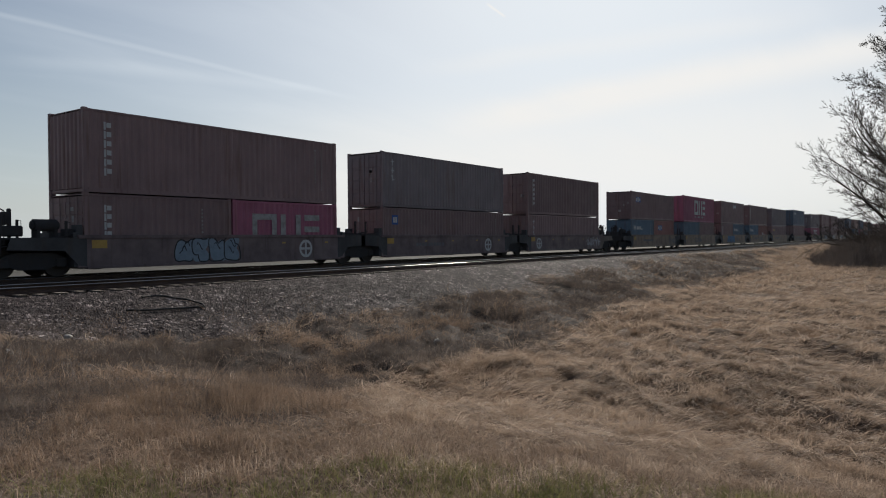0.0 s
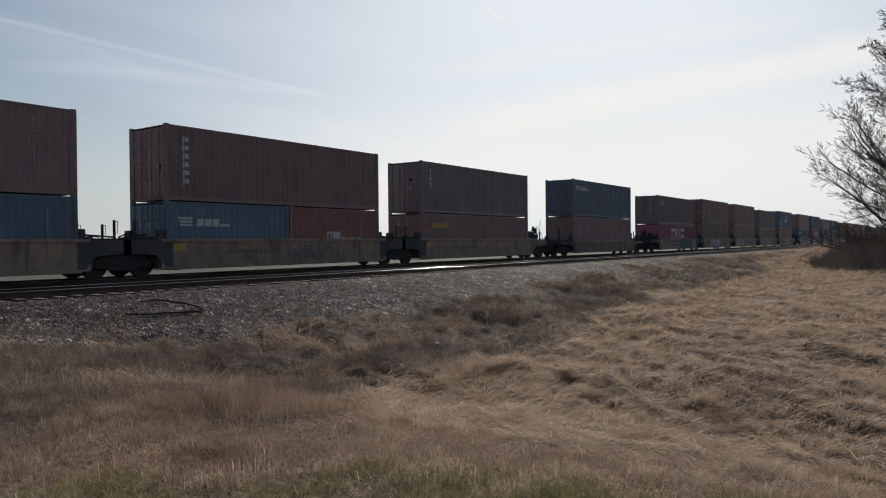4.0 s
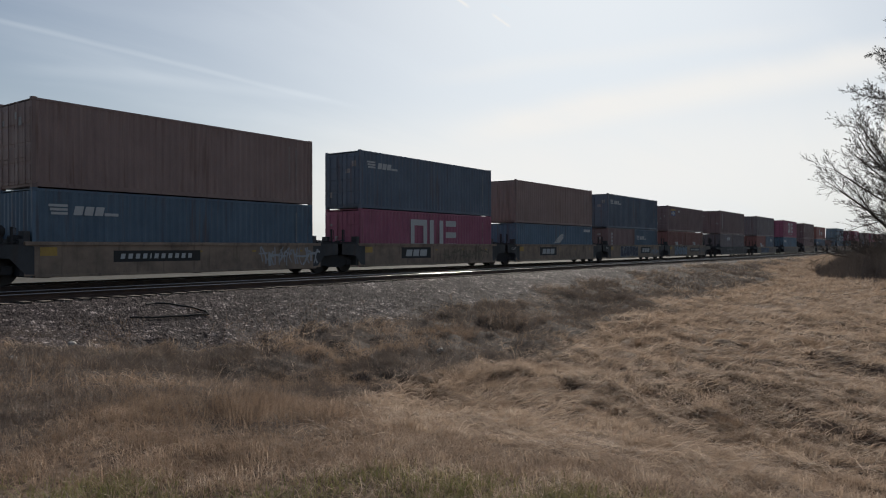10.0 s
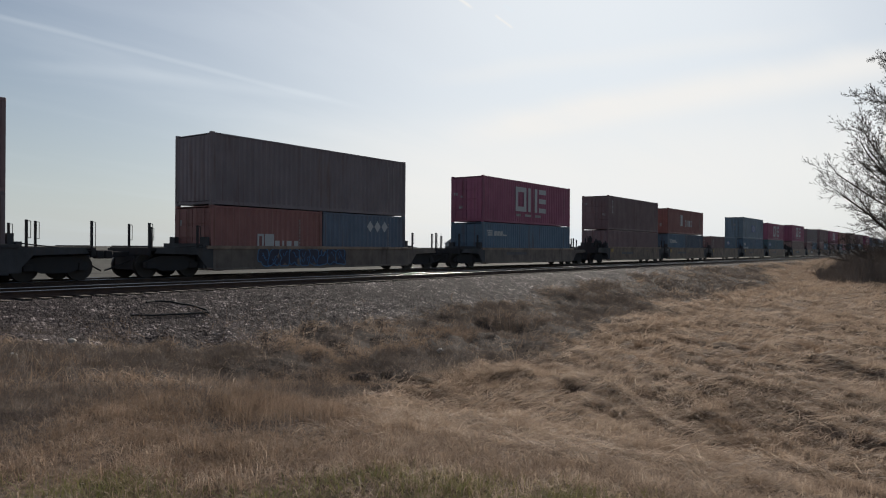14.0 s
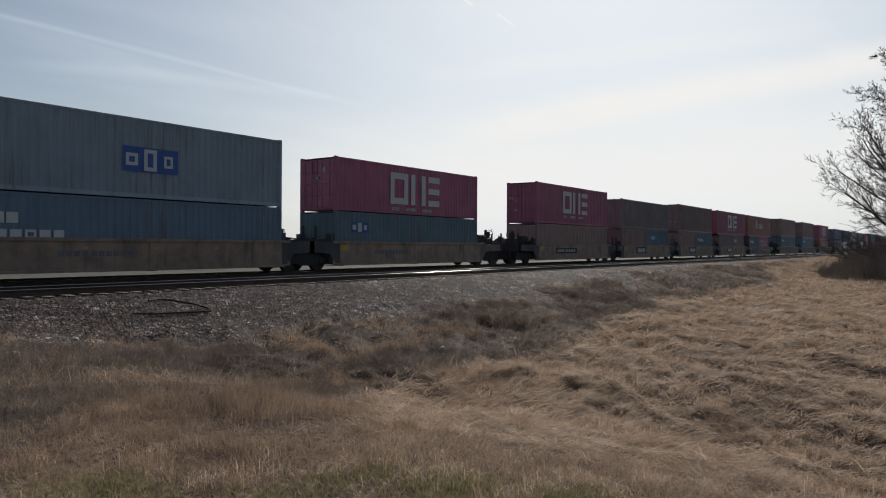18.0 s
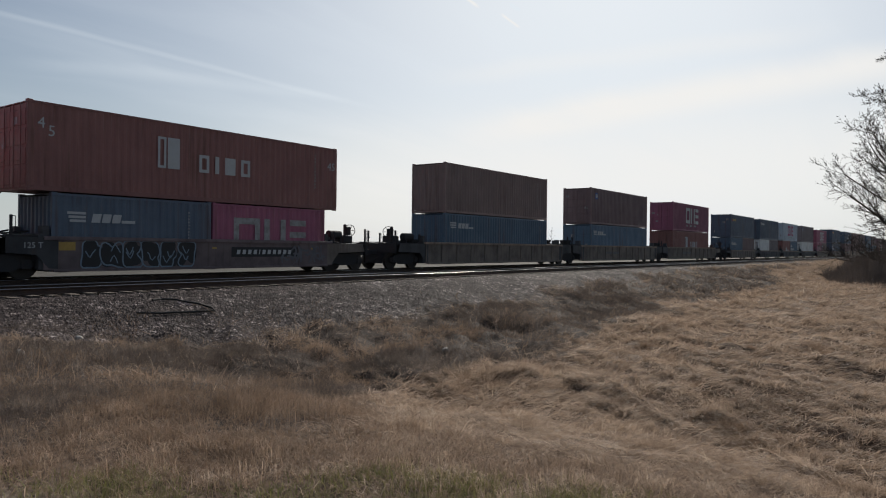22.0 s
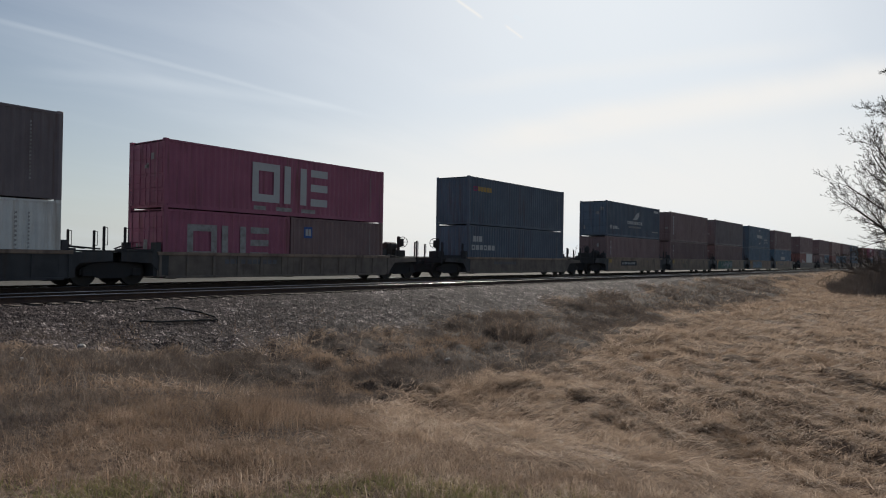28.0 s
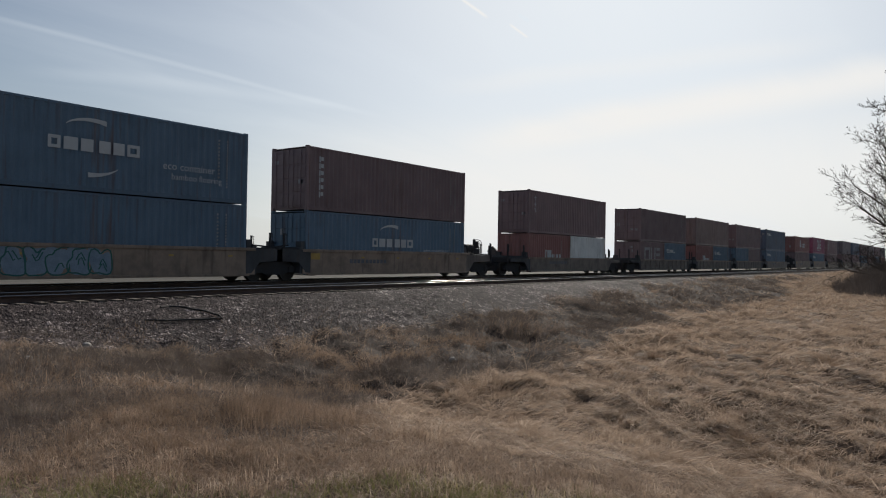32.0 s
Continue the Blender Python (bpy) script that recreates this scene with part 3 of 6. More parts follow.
    blades("tussocks", STRAW_DARK, px, py, pl * 0.8, 0.008 * rnd(0.6, 1.4, n) * (1 + px / 25), rnd(0.1, 1.1, n), pd, "dark grass tussocks standing in the matted straw", "grass", 0.5)
    # one tall bushy weed at the edge of the ballast
    for n, mat in ((1100, WEED), (250, STRAW_DARK)):
        a, d = rnd(0, 6.28, n), 1.5 * np.sqrt(rnd(0, 1, n))
        blades("tall_weed", mat, 21.4 + d * 0.6 * np.cos(a), 13.0 + d * 0.6 * np.sin(a), rnd(0.3, 0.95, n) * (1.1 - 0.3 * np.minimum(d, 2)), 0.013 * rnd(0.6, 1.3, n), np.abs(nrm(0.5, 0.4, n)), rnd(0, 6.28, n), "tall bushy dead weed below the ballast", "weeds", 0.6)


def stones():
    """Loose crushed stone: small eight-sided lumps strewn over the ballast."""
    def keep(x, y):
        s, w, f = zones(x, y)
        return s * np.where(np.abs(y - SIDE_TRACK) < 1.3, 0.35, 1.0) * np.clip(1.5 - np.hypot(x - 8, y - 16) / 40, 0.12, 1)
    x, y = scatter(300000, 3, 70, 10.8, 23.5, keep)
    n = len(x)
    r = np.random.uniform(0.016, 0.042, n) * (1 + 0.4 * (x > 30))
    z = height(x, y) + r * 0.2
    oct_v = np.array([[1, 0, 0], [-1, 0, 0], [0, 1, 0], [0, -1, 0], [0, 0, 1], [0, 0, -1.0]])
    oct_f = np.array([[0, 2, 4], [2, 1, 4], [1, 3, 4], [3, 0, 4]])
    j = np.random.uniform(0.6, 1.3, (n, 6, 1)) * oct_v[None] + np.random.uniform(-0.25, 0.25, (n, 6, 3))
    a = np.random.uniform(0, 6.28, n)
    ca, sa = np.cos(a)[:, None], np.sin(a)[:, None]
    j = np.stack([j[..., 0] * ca - j[..., 1] * sa, j[..., 0] * sa + j[..., 1] * ca, j[..., 2] * 0.75], 2)
    v = (j * r[:, None, None] + np.c_[x, y, z][:, None]).reshape(-1, 3)
    f = (oct_f[None] + (np.arange(n) * 6)[:, None, None]).reshape(-1, 3)
    tagged(new("ballast", mesh_from("ballast", v, f, GRAVEL)), "grey crushed-stone ballast along the track", "ballast", kind="stuff")


ground()
vegetation()
stones()

# ---- small mesh tools ----
def part(name, bm, material, parent, label=""):
    """Links a bmesh (or a finished mesh) as one mesh object under a thing or a part."""
    if isinstance(bm, bpy.types.Mesh):
        me = bm
    else:
        me = bpy.data.meshes.new(name)
        bm.to_mesh(me)
        bm.free()
        me.materials.append(material)
    ob = new(name, me)
    ob.parent = parent
    if label:
        ob["label"] = label
    return ob


def box(bm, x0, x1, y0, y1, z0, z1, bevel=0.0):
    r = bmesh.ops.create_cube(bm, size=1.0, matrix=Matrix.Translation(((x0 + x1) / 2, (y0 + y1) / 2, (z0 + z1) / 2)) @ Matrix.Diagonal((x1 - x0, y1 - y0, z1 - z0, 1)))
    if bevel:
        es = list({e for v in r["verts"] for e in v.link_edges})
        bmesh.ops.bevel(bm, geom=es, offset=bevel, segments=1, affect="EDGES")
    return bm


def boxes(*specs, bevel=0.0):
    bm = bmesh.new()
    for s in specs:
        box(bm, *s, bevel=bevel)
    return bm


def rod(bm, p, q, r, seg=8, r2=None):
    p, q = Vector(p), Vector(q)
    d = q - p
    m = Matrix.Translation((p + q) / 2) @ d.to_track_quat("Z", "Y").to_matrix().to_4x4()
    bmesh.ops.create_cone(bm, cap_ends=True, segments=seg, radius1=r, radius2=r if r2 is None else r2, depth=d.length, matrix=m)
    return bm


def rods(*specs):
    bm = bmesh.new()
    for s in specs:
        rod(bm, *s)
    return bm


def plate(bm, pts, y, depth=0.003):
    """A flat painted shape on a side that faces the camera: pts are (x, z) in order; its face lies at y, its back at y + depth."""
    a = [bm.verts.new((x, y, z)) for x, z in pts]
    b = [bm.verts.new((x, y + depth, z)) for x, z in pts]
    bm.faces.new(a)
    bm.faces.new(b[::-1])
    for i in range(len(a)):
        k = (i + 1) % len(a)
        bm.faces.new((a[k], a[i], b[i], b[k]))
    bmesh.ops.recalc_face_normals(bm, faces=bm.faces[:])


def rect(bm, x0, x1, z0, z1, y, slant=0.0):
    plate(bm, [(x0, z0), (x1, z0), (x1 + slant, z1), (x0 + slant, z1)], y)


# ---- the two tracks ----
def track(y, label):
    t = tagged(new("railroad_track"), label, "railroad track", "railroad tracks", "structure")
    prof = [(-0.075, -0.178), (0.075, -0.178), (0.075, -0.165), (0.012, -0.145), (0.010, -0.045), (0.036, -0.035), (0.037, -0.016), (0.034, -0.009), (0.029, -0.0045), (0.023, -0.0018), (0.014, -0.0004), (0.0, 0.0),
            (-0.014, -0.0004), (-0.023, -0.0018), (-0.029, -0.0045), (-0.034, -0.009), (-0.037, -0.016), (-0.036, -0.035), (-0.010, -0.045), (-0.012, -0.145), (-0.075, -0.165)]
    for s in (-1, 1):
        bm = bmesh.new()
        rows = [[bm.verts.new((x, y + s * 0.754 + a, b)) for a, b in prof] for x in (-400, 0, 40, 100, 400, 1600)]
        for r0, r1 in zip(rows, rows[1:]):
            for i in range(len(prof)):
                k = (i + 1) % len(prof)
                f = bm.faces.new((r0[i], r0[k], r1[k], r1[i]))
                f.material_index = 1 if 6 <= i <= 15 else 0
                f.smooth = True
        bmesh.ops.recalc_face_normals(bm, faces=bm.faces[:])
        me = bpy.data.meshes.new("rail")
        bm.to_mesh(me)
        bm.free()
        me.materials.append(RAIL_SIDE)
        me.materials.append(RAIL_TOP)
        part("rail", me, None, t, "rusty steel rail with a polished head")
    return t

# ---- shipping containers: local x runs back from the leading end, y = 0 on the middle line, z up from the floor ----
W2 = 1.219                              # half a container's width
CACHE = {}


def cached(key, make, material):
    if key not in CACHE:
        bm = make()
        me = bpy.data.meshes.new(key[0])
        bm.to_mesh(me)
        bm.free()
        me.materials.append(material)
        CACHE[key] = me
    return CACHE[key]


def folded(length, z0, z1, pitch=0.278, deep=0.036):
    """A trapezoid-folded sheet from x = 0 to length: outer face at y = 0, folds going to y = deep."""
    bm = bmesh.new()
    n = max(1, int(length / pitch))
    p = length / n
    xs = []
    for i in range(n):
        xs += [(i * p, 0), (i * p + p * 0.26, 0), (i * p + p * 0.5, deep), (i * p + p * 0.76, deep)]
    xs.append((length, 0))
    a = [bm.verts.new((x, y, z0)) for x, y in xs]
    b = [bm.verts.new((x, y, z1)) for x, y in xs]
    for i in range(len(xs) - 1):
        bm.faces.new((a[i], a[i + 1], b[i + 1], b[i]))
    return bm


def turned(make, m):
    bm = make()
    bmesh.ops.transform(bm, matrix=m, verts=bm.verts[:])
    bmesh.ops.recalc_face_normals(bm, faces=bm.faces[:])
    return bm


def door_leaf(h):
    """One leaf of the cargo doors, as seen from outside: three shallow panels in a frame."""
    pts = [(0.045, h - 0.12), (0.045, 0.12), (0.0, 0.12)]
    step = (h - 0.4) / 4
    for i in range(4):
        z = 0.2 + i * step
        pts += [(0.0, z), (-0.018, z + 0.03), (-0.018, z + step - 0.12), (0.0, z + step - 0.09)]
    bm = bmesh.new()
    plate(bm, pts + [(0.0, h - 0.12)], 0.02, 1.08)
    return bm


def lock_rods(y, h):
    return rods(((-0.05, y, 0.10), (-0.05, y, h - 0.10), 0.018, 6), ((-0.05, y - 0.02, 1.0), (-0.05, y + 0.3, 0.96), 0.014, 5))


def container(length, h, colour, label, doors=True, marks=()):
    c = tagged(new("shipping_container"), label, "container", "containers on the train")
    pt = PAINT[colour]
    k = (length, h, colour)
    near = cached(("side_panel",) + k, lambda: turned(lambda: folded(length - 0.24, 0.16, h - 0.08), Matrix.Translation((0.12, -W2 + 0.012, 0))), pt)
    far = cached(("side_panel", "far") + k, lambda: turned(lambda: folded(length - 0.24, 0.16, h - 0.08), Matrix.Translation((0.12, W2 - 0.012, 0)) @ Matrix.Diagonal((1, -1, 1, 1))), pt)
    part("side_panel", near, None, c)
    part("side_panel", far, None, c)
    flip = Matrix.Translation((length, 0, 0)) @ pose(0, 0, 0, 0, 0, 180)
    for lead in (True, False):
        m = Matrix.Identity(4) if lead else flip
        if lead == doors:
            for s in (1, -1):
                part("door", cached(("door", lead, s) + k, lambda: turned(lambda: door_leaf(h), m @ Matrix.Diagonal((1, s, 1, 1))), pt), None, c)
                for y in (0.34, 0.84) if lead else ():
                    part("lock_rod", cached(("lock_rod", lead, s, y) + k, lambda: turned(lambda: lock_rods(s * y, h), m), pt), None, c)
        else:
            part("end_wall", cached(("end_wall", lead) + k, lambda: turned(lambda: folded(2 * W2 - 0.2, 0.16, h - 0.1, 0.25, 0.045), m @ Matrix.Translation((0.015, W2 - 0.1, 0)) @ pose(0, 0, 0, 0, 0, -90)), pt), None, c)
    part("roof", cached(("roof",) + k, lambda: boxes((0.05, length - 0.05, -W2 + 0.05, W2 - 0.05, h - 0.06, h - 0.03)), pt), None, c)
    part("floor", cached(("floor",) + k, lambda: boxes((0.05, length - 0.05, -W2 + 0.05, W2 - 0.05, 0.03, 0.14)), pt), None, c)
    for s in (-1, 1):
        y0, y1 = sorted((s * W2, s * (W2 - 0.06)))
        part("top_rail", cached(("top_rail", s) + k, lambda: boxes((0.16, length - 0.16, y0, y1, h - 0.10, h - 0.02)), pt), None, c)
        if s < 0:
            part("bottom_rail", cached(("bottom_rail", s) + k, lambda: boxes((0.16, length - 0.16, y0, y1, 0.02, 0.17)), pt), None, c)
        for x in (0.0, length - 0.12):
            y0, y1 = sorted((s * W2, s * (W2 - 0.11)))
            part("corner_post", cached(("corner_post", s, x) + k, lambda: boxes((x, x + 0.12, y0, y1, 0.11, h - 0.11)), pt), None, c)
            for z in (-0.012, h - 0.108) if s < 0 or x == 0 else ():
                y0, y1 = sorted((s * (W2 + 0.004), s * (W2 - 0.16)))
                xx = -0.004 if x == 0 else length - 0.174
                part("corner_casting", cached(("corner_casting", s, x, z) + k, lambda: boxes((xx, xx + 0.178, y0, y1, z, z + 0.12), bevel=0.012), pt), None, c)
    if doors:                           # small plates and stickers on the doors
        rg = random.Random(hash_of(label) + int(h * 1000))
        for i in range(3):
            y, z = rg.choice((-0.95, -0.55, -0.2, 0.3, 0.7)), rg.uniform(0.5, h - 0.6)
            part("door_sticker", boxes((-0.026, -0.020, y, y + rg.uniform(0.12, 0.3), z, z + rg.uniform(0.12, 0.3))), MARK_DIM, c)
    paint_marks(c, marks)
    return c


def hash_of(words):
    return sum(ord(ch) * (i + 1) for i, ch in enumerate(words))


def paint_marks(thing, marks):
    """Emblems are laid on piece by piece; fine stencils stay together."""
    for name, make, mat in marks:
        bm = make()
        if name != "emblem":
            o = part(name, bm, mat, thing)
            if name.startswith(("stencil", "graffiti", "emblem_line", "emblem_column", "number_bars")):
                o["kind"] = "stuff"
            continue
        left = set(bm.verts)
        while left:
            island, todo = set(), [next(iter(left))]
            while todo:
                v = todo.pop()
                if v in left:
                    left.discard(v)
                    island.add(v)
                    todo += [e.other_vert(v) for e in v.link_edges]
            ids = {v: i for i, v in enumerate(sorted(island, key=lambda v: v.index))}
            me = bpy.data.meshes.new(name)
            me.from_pydata([v.co[:] for v in ids], [], [[ids[v] for v in f.verts] for f in bm.faces if f.verts[0] in ids])
            me.materials.append(mat)
            part(name, me, None, thing)
        bm.free()


# painted marks: plain blocks, rings and bars where the sides carry emblems
YM = -W2 - 0.006


def m_blocks(x0, z0, widths, hgt, gap, y=YM, slant=0.0):
    def make():
        bm = bmesh.new()
        x = x0
        for n, wd in enumerate(widths):
            if wd > 0.3 and hgt > 0.25 and wd < 0.6 and n % 3 == 0 and not slant:
                hollow(bm, x, x + wd, z0, z0 + hgt, min(wd, hgt) * 0.27, y)
            elif wd:
                rect(bm, x, x + wd, z0, z0 + hgt, y, slant)
            x += wd + gap
        return bm
    return make


def m_column(x0, z1, n, size, gap, tall=None):
    """A column of small blocks reading downwards."""
    def make():
        bm = bmesh.new()
        t = tall or size
        for i in range(n):
            z = z1 - i * (t + gap)
            rect(bm, x0, x0 + size * 0.28, z - t, z, YM)
            rect(bm, x0 + size * 0.38, x0 + size, z - t * 0.72, z - t * 0.08, YM)
        return bm
    return make


def m_slim(x0, z1, n, size, step):
    """A column of thin upright marks, each a stem with a short bar across."""
    def make():
        bm = bmesh.new()
        for i in range(n):
            z = z1 - i * step
            m = x0 + size / 2
            rect(bm, m - 0.028, m + 0.028, z - step * 0.80, z, YM)
            rect(bm, x0, m - 0.03, z - step * (0.34, 0.5, 0.25)[i % 3], z - step * (0.22, 0.38, 0.13)[i % 3], YM)
            rect(bm, m + 0.03, x0 + size, z - step * (0.34, 0.5, 0.72)[i % 3], z - step * (0.22, 0.38, 0.6)[i % 3], YM)
        return bm
    return make


def hollow(bm, x0, x1, z0, z1, t, y):
    """A square ring in one piece."""
    o = [bm.verts.new((x, y, z)) for x, z in ((x0, z0), (x1, z0), (x1, z1), (x0, z1))]
    i = [bm.verts.new((x, y, z)) for x, z in ((x0 + t, z0 + t), (x1 - t, z0 + t), (x1 - t, z1 - t), (x0 + t, z1 - t))]
    for k in range(4):
        n = (k + 1) % 4
        bm.faces.new((o[k], o[n], i[n], i[k]))


def m_ring_logo(x0, x1, z0, z1, y=YM):
    """The big emblem of the magenta boxes: a square ring, a pair of uprights and three level bars."""
    def make():
        bm = bmesh.new()
        wd, h = (x1 - x0), z1 - z0
        t = h * 0.2
        a = x0 + wd * 0.34
        hollow(bm, x0, a, z0, z1, t, y)
        b = x0 + wd * 0.40
        rect(bm, b, b + t * 1.1, z0, z1, y)
        c = x0 + wd * 0.70
        rect(bm, c - t * 1.1, c, z0, z1, y)
        d = x0 + wd * 0.76
        for q in (0, 0.4, 0.8):
            rect(bm, d, x1, z0 + h * q, z0 + h * (q + 0.2), y)
        return bm
    return make


def m_flag_logo(x0, z0, s=1.0):
    """Three slanting stripes and a run of blocks after them."""
    def make():
        bm = bmesh.new()
        for i in range(3):
            rect(bm, x0 + 0.1 * s * (2 - i) * 0.4, x0 + 0.62 * s, z0 + i * 0.13 * s, z0 + (i * 0.13 + 0.085) * s, YM)
        x = x0 + 0.8 * s
        for wd in (0.3, 0.3, 0.3):
            rect(bm, x, x + wd * s, z0, z0 + 0.3 * s, YM, 0.07 * s)
            x += 0.36 * s
        rect(bm, x, x + 0.5 * s, z0, z0 + 0.1 * s, YM)
        return bm
    return make


def m_wing(x0, z0, s=1.0):
    def make():
        bm = bmesh.new()
        for i in range(4):
            a = i * 0.16
            plate(bm, [(x0 + (0.1 + a) * s, z0 + a * 0.55 * s), (x0 + (1.1 + a * 0.6) * s, z0 + (0.05 + a * 0.9) * s), (x0 + (1.75 - i * 0.04) * s, z0 + (0.45 + a * 0.45) * s), (x0 + (0.9 + a * 0.5) * s, z0 + (0.16 + a * 0.8) * s)], YM)
        return bm
    return make


def m_arc(cx, cz, rx, rz, a0, a1, t):
    """A swoosh: a bent sliver that thins towards its ends."""
    def make():
        bm = bmesh.new()
        n = 9
        outer, inner = [], []
        for i in range(n):
            k = i / (n - 1)
            a = radians(a0 + (a1 - a0) * k)
            q = t * (0.15 + k * 0.85)
            outer.append((cx + rx * math.cos(a), cz + rz * math.sin(a)))
            inner.append((cx + rx * math.cos(a), cz + rz * math.sin(a) - q))
        for i in range(n - 1):
            plate(bm, [outer[i], outer[i + 1], inner[i + 1], inner[i]], YM)
        return bm
    return make


def m_text(words, x0, z0, size):
    def make():
        cu = bpy.data.curves.new("lettering", "FONT")
        cu.body, cu.size, cu.extrude, cu.resolution_u = words, size, 0.001, 2
        ob = bpy.data.objects.new("lettering", cu)
        scene.collection.objects.link(ob)
        me = bpy.data.meshes.new_from_object(ob.evaluated_get(bpy.context.evaluated_depsgraph_get()))
        bm = bmesh.new()
        bm.from_mesh(me)
        bpy.data.objects.remove(ob)
        bpy.data.curves.remove(cu)
        bpy.data.meshes.remove(me)
        bmesh.ops.transform(bm, matrix=Matrix.Translation((x0, YM, z0)) @ pose(0, 0, 0, 90, 0, 0), verts=bm.verts[:])
        return bm
    return make


def brand(key, length, h):
    """The marks of one livery on a box of that length and height."""
    f = length / 12.19 if length < 13 else 1.0
    o = 0.76 if length > 13 else 0.0
    small = ("stencil", m_column(length - 1.42, h - 0.42, 11, 0.075, 0.045, 0.10), MARK_DIM)
    column = ("stencil_column", m_column(length - 1.02, h - 0.42, 16, 0.055, 0.03, 0.09), MARK_DIM)
    if key == "ring" and length < 7:
        return [("emblem", m_ring_logo(1.0, 4.9, 0.75, 2.05), MARK_DIM)]
    if key in ("ring", "ring_magenta"):
        mt = MARK_W if key == "ring" else MARK_M
        return [("emblem", m_ring_logo(4.0 + o, 8.28 + o, h - 2.06, h - 0.42), mt), ("emblem_line", m_blocks(4.1 + o, h - 2.40, (0.62, 0.0, 0.86, 0.0, 0.84), 0.17, 0.28), MARK_DIM), column]
    if key == "column":
        return [("emblem_column", m_column(0.72, h - 0.42, 6, 0.27, 0.05), MARK_W), small, column]
    if key == "short_column":
        return [("emblem_column", m_column(0.70, h - 0.40, 4 if length < 7 else 5, 0.26, 0.04), MARK_W), small]
    if key == "three":
        return [("emblem_column", m_slim(0.70, h - 0.38, 3, 0.28, 0.40), MARK_W), small]
    if key == "flag":
        return [("emblem", m_flag_logo(0.5, h - 0.85 if length > 7 else h - 0.95, 1.0), MARK_W), column]
    if key == "wing":
        return [("emblem", m_wing(5.2, h - 1.36, 1.15), MARK_W), ("emblem_line", m_blocks(4.3, h - 1.74, (0.34,) * 8, 0.26, 0.1), MARK_W),
                ("emblem_line", m_blocks(4.6, h - 2.06, (0.2,) * 9, 0.15, 0.12), MARK_DIM), ("emblem", m_flag_logo(0.55, h - 2.28, 0.85), MARK_W),
                ("stencil", m_blocks(10.6, h - 0.45, (1.2,), 0.2, 0), MARK_W), ("stencil", m_blocks(10.2, h - 2.3, (1.6,), 0.1, 0), MARK_DIM)]
    if key == "serif":
        s = 1.0 if length > 7 else 0.55
        x, z = (3.75 + o, h - 1.75) if length > 7 else (2.3, 0.85)
        return [("emblem", m_blocks(x, z, (0.34, 0.5), 1.15 * s, 0.06), MARK_W), ("emblem", m_blocks(x + 1.75 * s, z - 0.02, (0.45 * s, 0.18 * s, 0.5 * s, 0.45 * s), 0.68 * s, 0.28 * s), MARK_W), small] + (
            [("length_mark", m_text("4", 0.30, h - 0.86, 0.5), MARK_W), ("length_mark", m_text("5", 0.62, h - 1.10, 0.5), MARK_W), ("length_mark", m_text("45", length - 0.62, h - 1.05, 0.5), MARK_W)] if length > 13 else [])
    if key == "squares_yellow":
        return brand("squares", length, h) + [("emblem_line", m_blocks(0.95, h - 0.52, (0.24,) * 5, 0.24, 0.05), MARK_Y), ("stencil", m_blocks(3.3, h - 0.62, (0.2, 0.0, 0.2), 0.22, 0.04), MARK_W)]
    if key == "squares":
        x, z = (4.9, h - 1.95) if length > 7 and h > 2.7 else (1.1, h - 1.0)
        s = 1.0 if x > 4 else 0.55
        return [("emblem_panel", m_blocks(x, z, (0.72 * s, 0.72 * s, 0.72 * s), 0.9 * s, 0.02), MARK_B), ("emblem", m_blocks(x + 0.12 * s, z + 0.22 * s, (0.46 * s,), 0.44 * s, 0, YM - 0.004), MARK_W),
                ("emblem", m_blocks(x + 0.82 * s, z + 0.06 * s, (0.5 * s,), 0.78 * s, 0, YM - 0.004), MARK_W), ("emblem", m_blocks(x + 1.62 * s, z + 0.22 * s, (0.36 * s,), 0.44 * s, 0, YM - 0.004), MARK_W), column]
    if key == "swoosh":
        x, z = (4.35, h - 1.55) if h > 2.7 else (4.6, h - 1.9)
        return [("emblem", m_blocks(x, z, (0.4, 0.46, 0.42, 0.0, 0.4, 0.4, 0.46), 0.42, 0.1), MARK_W), ("emblem", m_arc(x + 1.5, z + 0.72, 1.0, 0.42, 160, 65, 0.17), MARK_W),
                ("emblem", m_arc(x + 1.5, z - 0.2, 1.05, 0.5, -35, -100, 0.17), MARK_W), small, column] + ([("wording", m_text("eco container", 8.4, h - 1.82, 0.40), MARK_W), ("wording", m_text("bamboo flooring", 8.75, h - 2.18, 0.33), MARK_W)] if h > 2.7 and x == 4.35 and key == "swoosh" else [])
    if key == "seal":
        return [("emblem", m_blocks(0.45, h - 0.85, (0.42,), 0.26, 0), MARK_M), ("emblem", m_blocks(0.95, h - 0.85, (0.26,) * 5, 0.28, 0.05), MARK_Y), column]
    if key == "horse":
        return [("emblem", m_blocks(0.5, h - 1.0, (0.3, 0.2, 0.35), 0.34, 0.06), MARK_W), ("emblem", m_blocks(0.35, h - 1.5, (0.34,) * 6, 0.3, 0.1), MARK_W), column]
    if key == "diamonds":
        def make():
            bm = bmesh.new()
            for i in range(3):
                x, z = length * 0.5 + 0.55 * i, h - 0.6
                plate(bm, [(x, z), (x + 0.24, z - 0.28), (x + 0.48, z), (x + 0.24, z + 0.28)], YM)
            return bm
        return [("emblem", make, MARK_W), small]
    if key == "square":
        return [("emblem_panel", m_blocks(0.75, h - 0.9, (0.5,), 0.5, 0), MARK_B), ("emblem", m_blocks(0.85, h - 0.8, (0.14, 0.14), 0.3, 0.04, YM - 0.004), MARK_W), column]
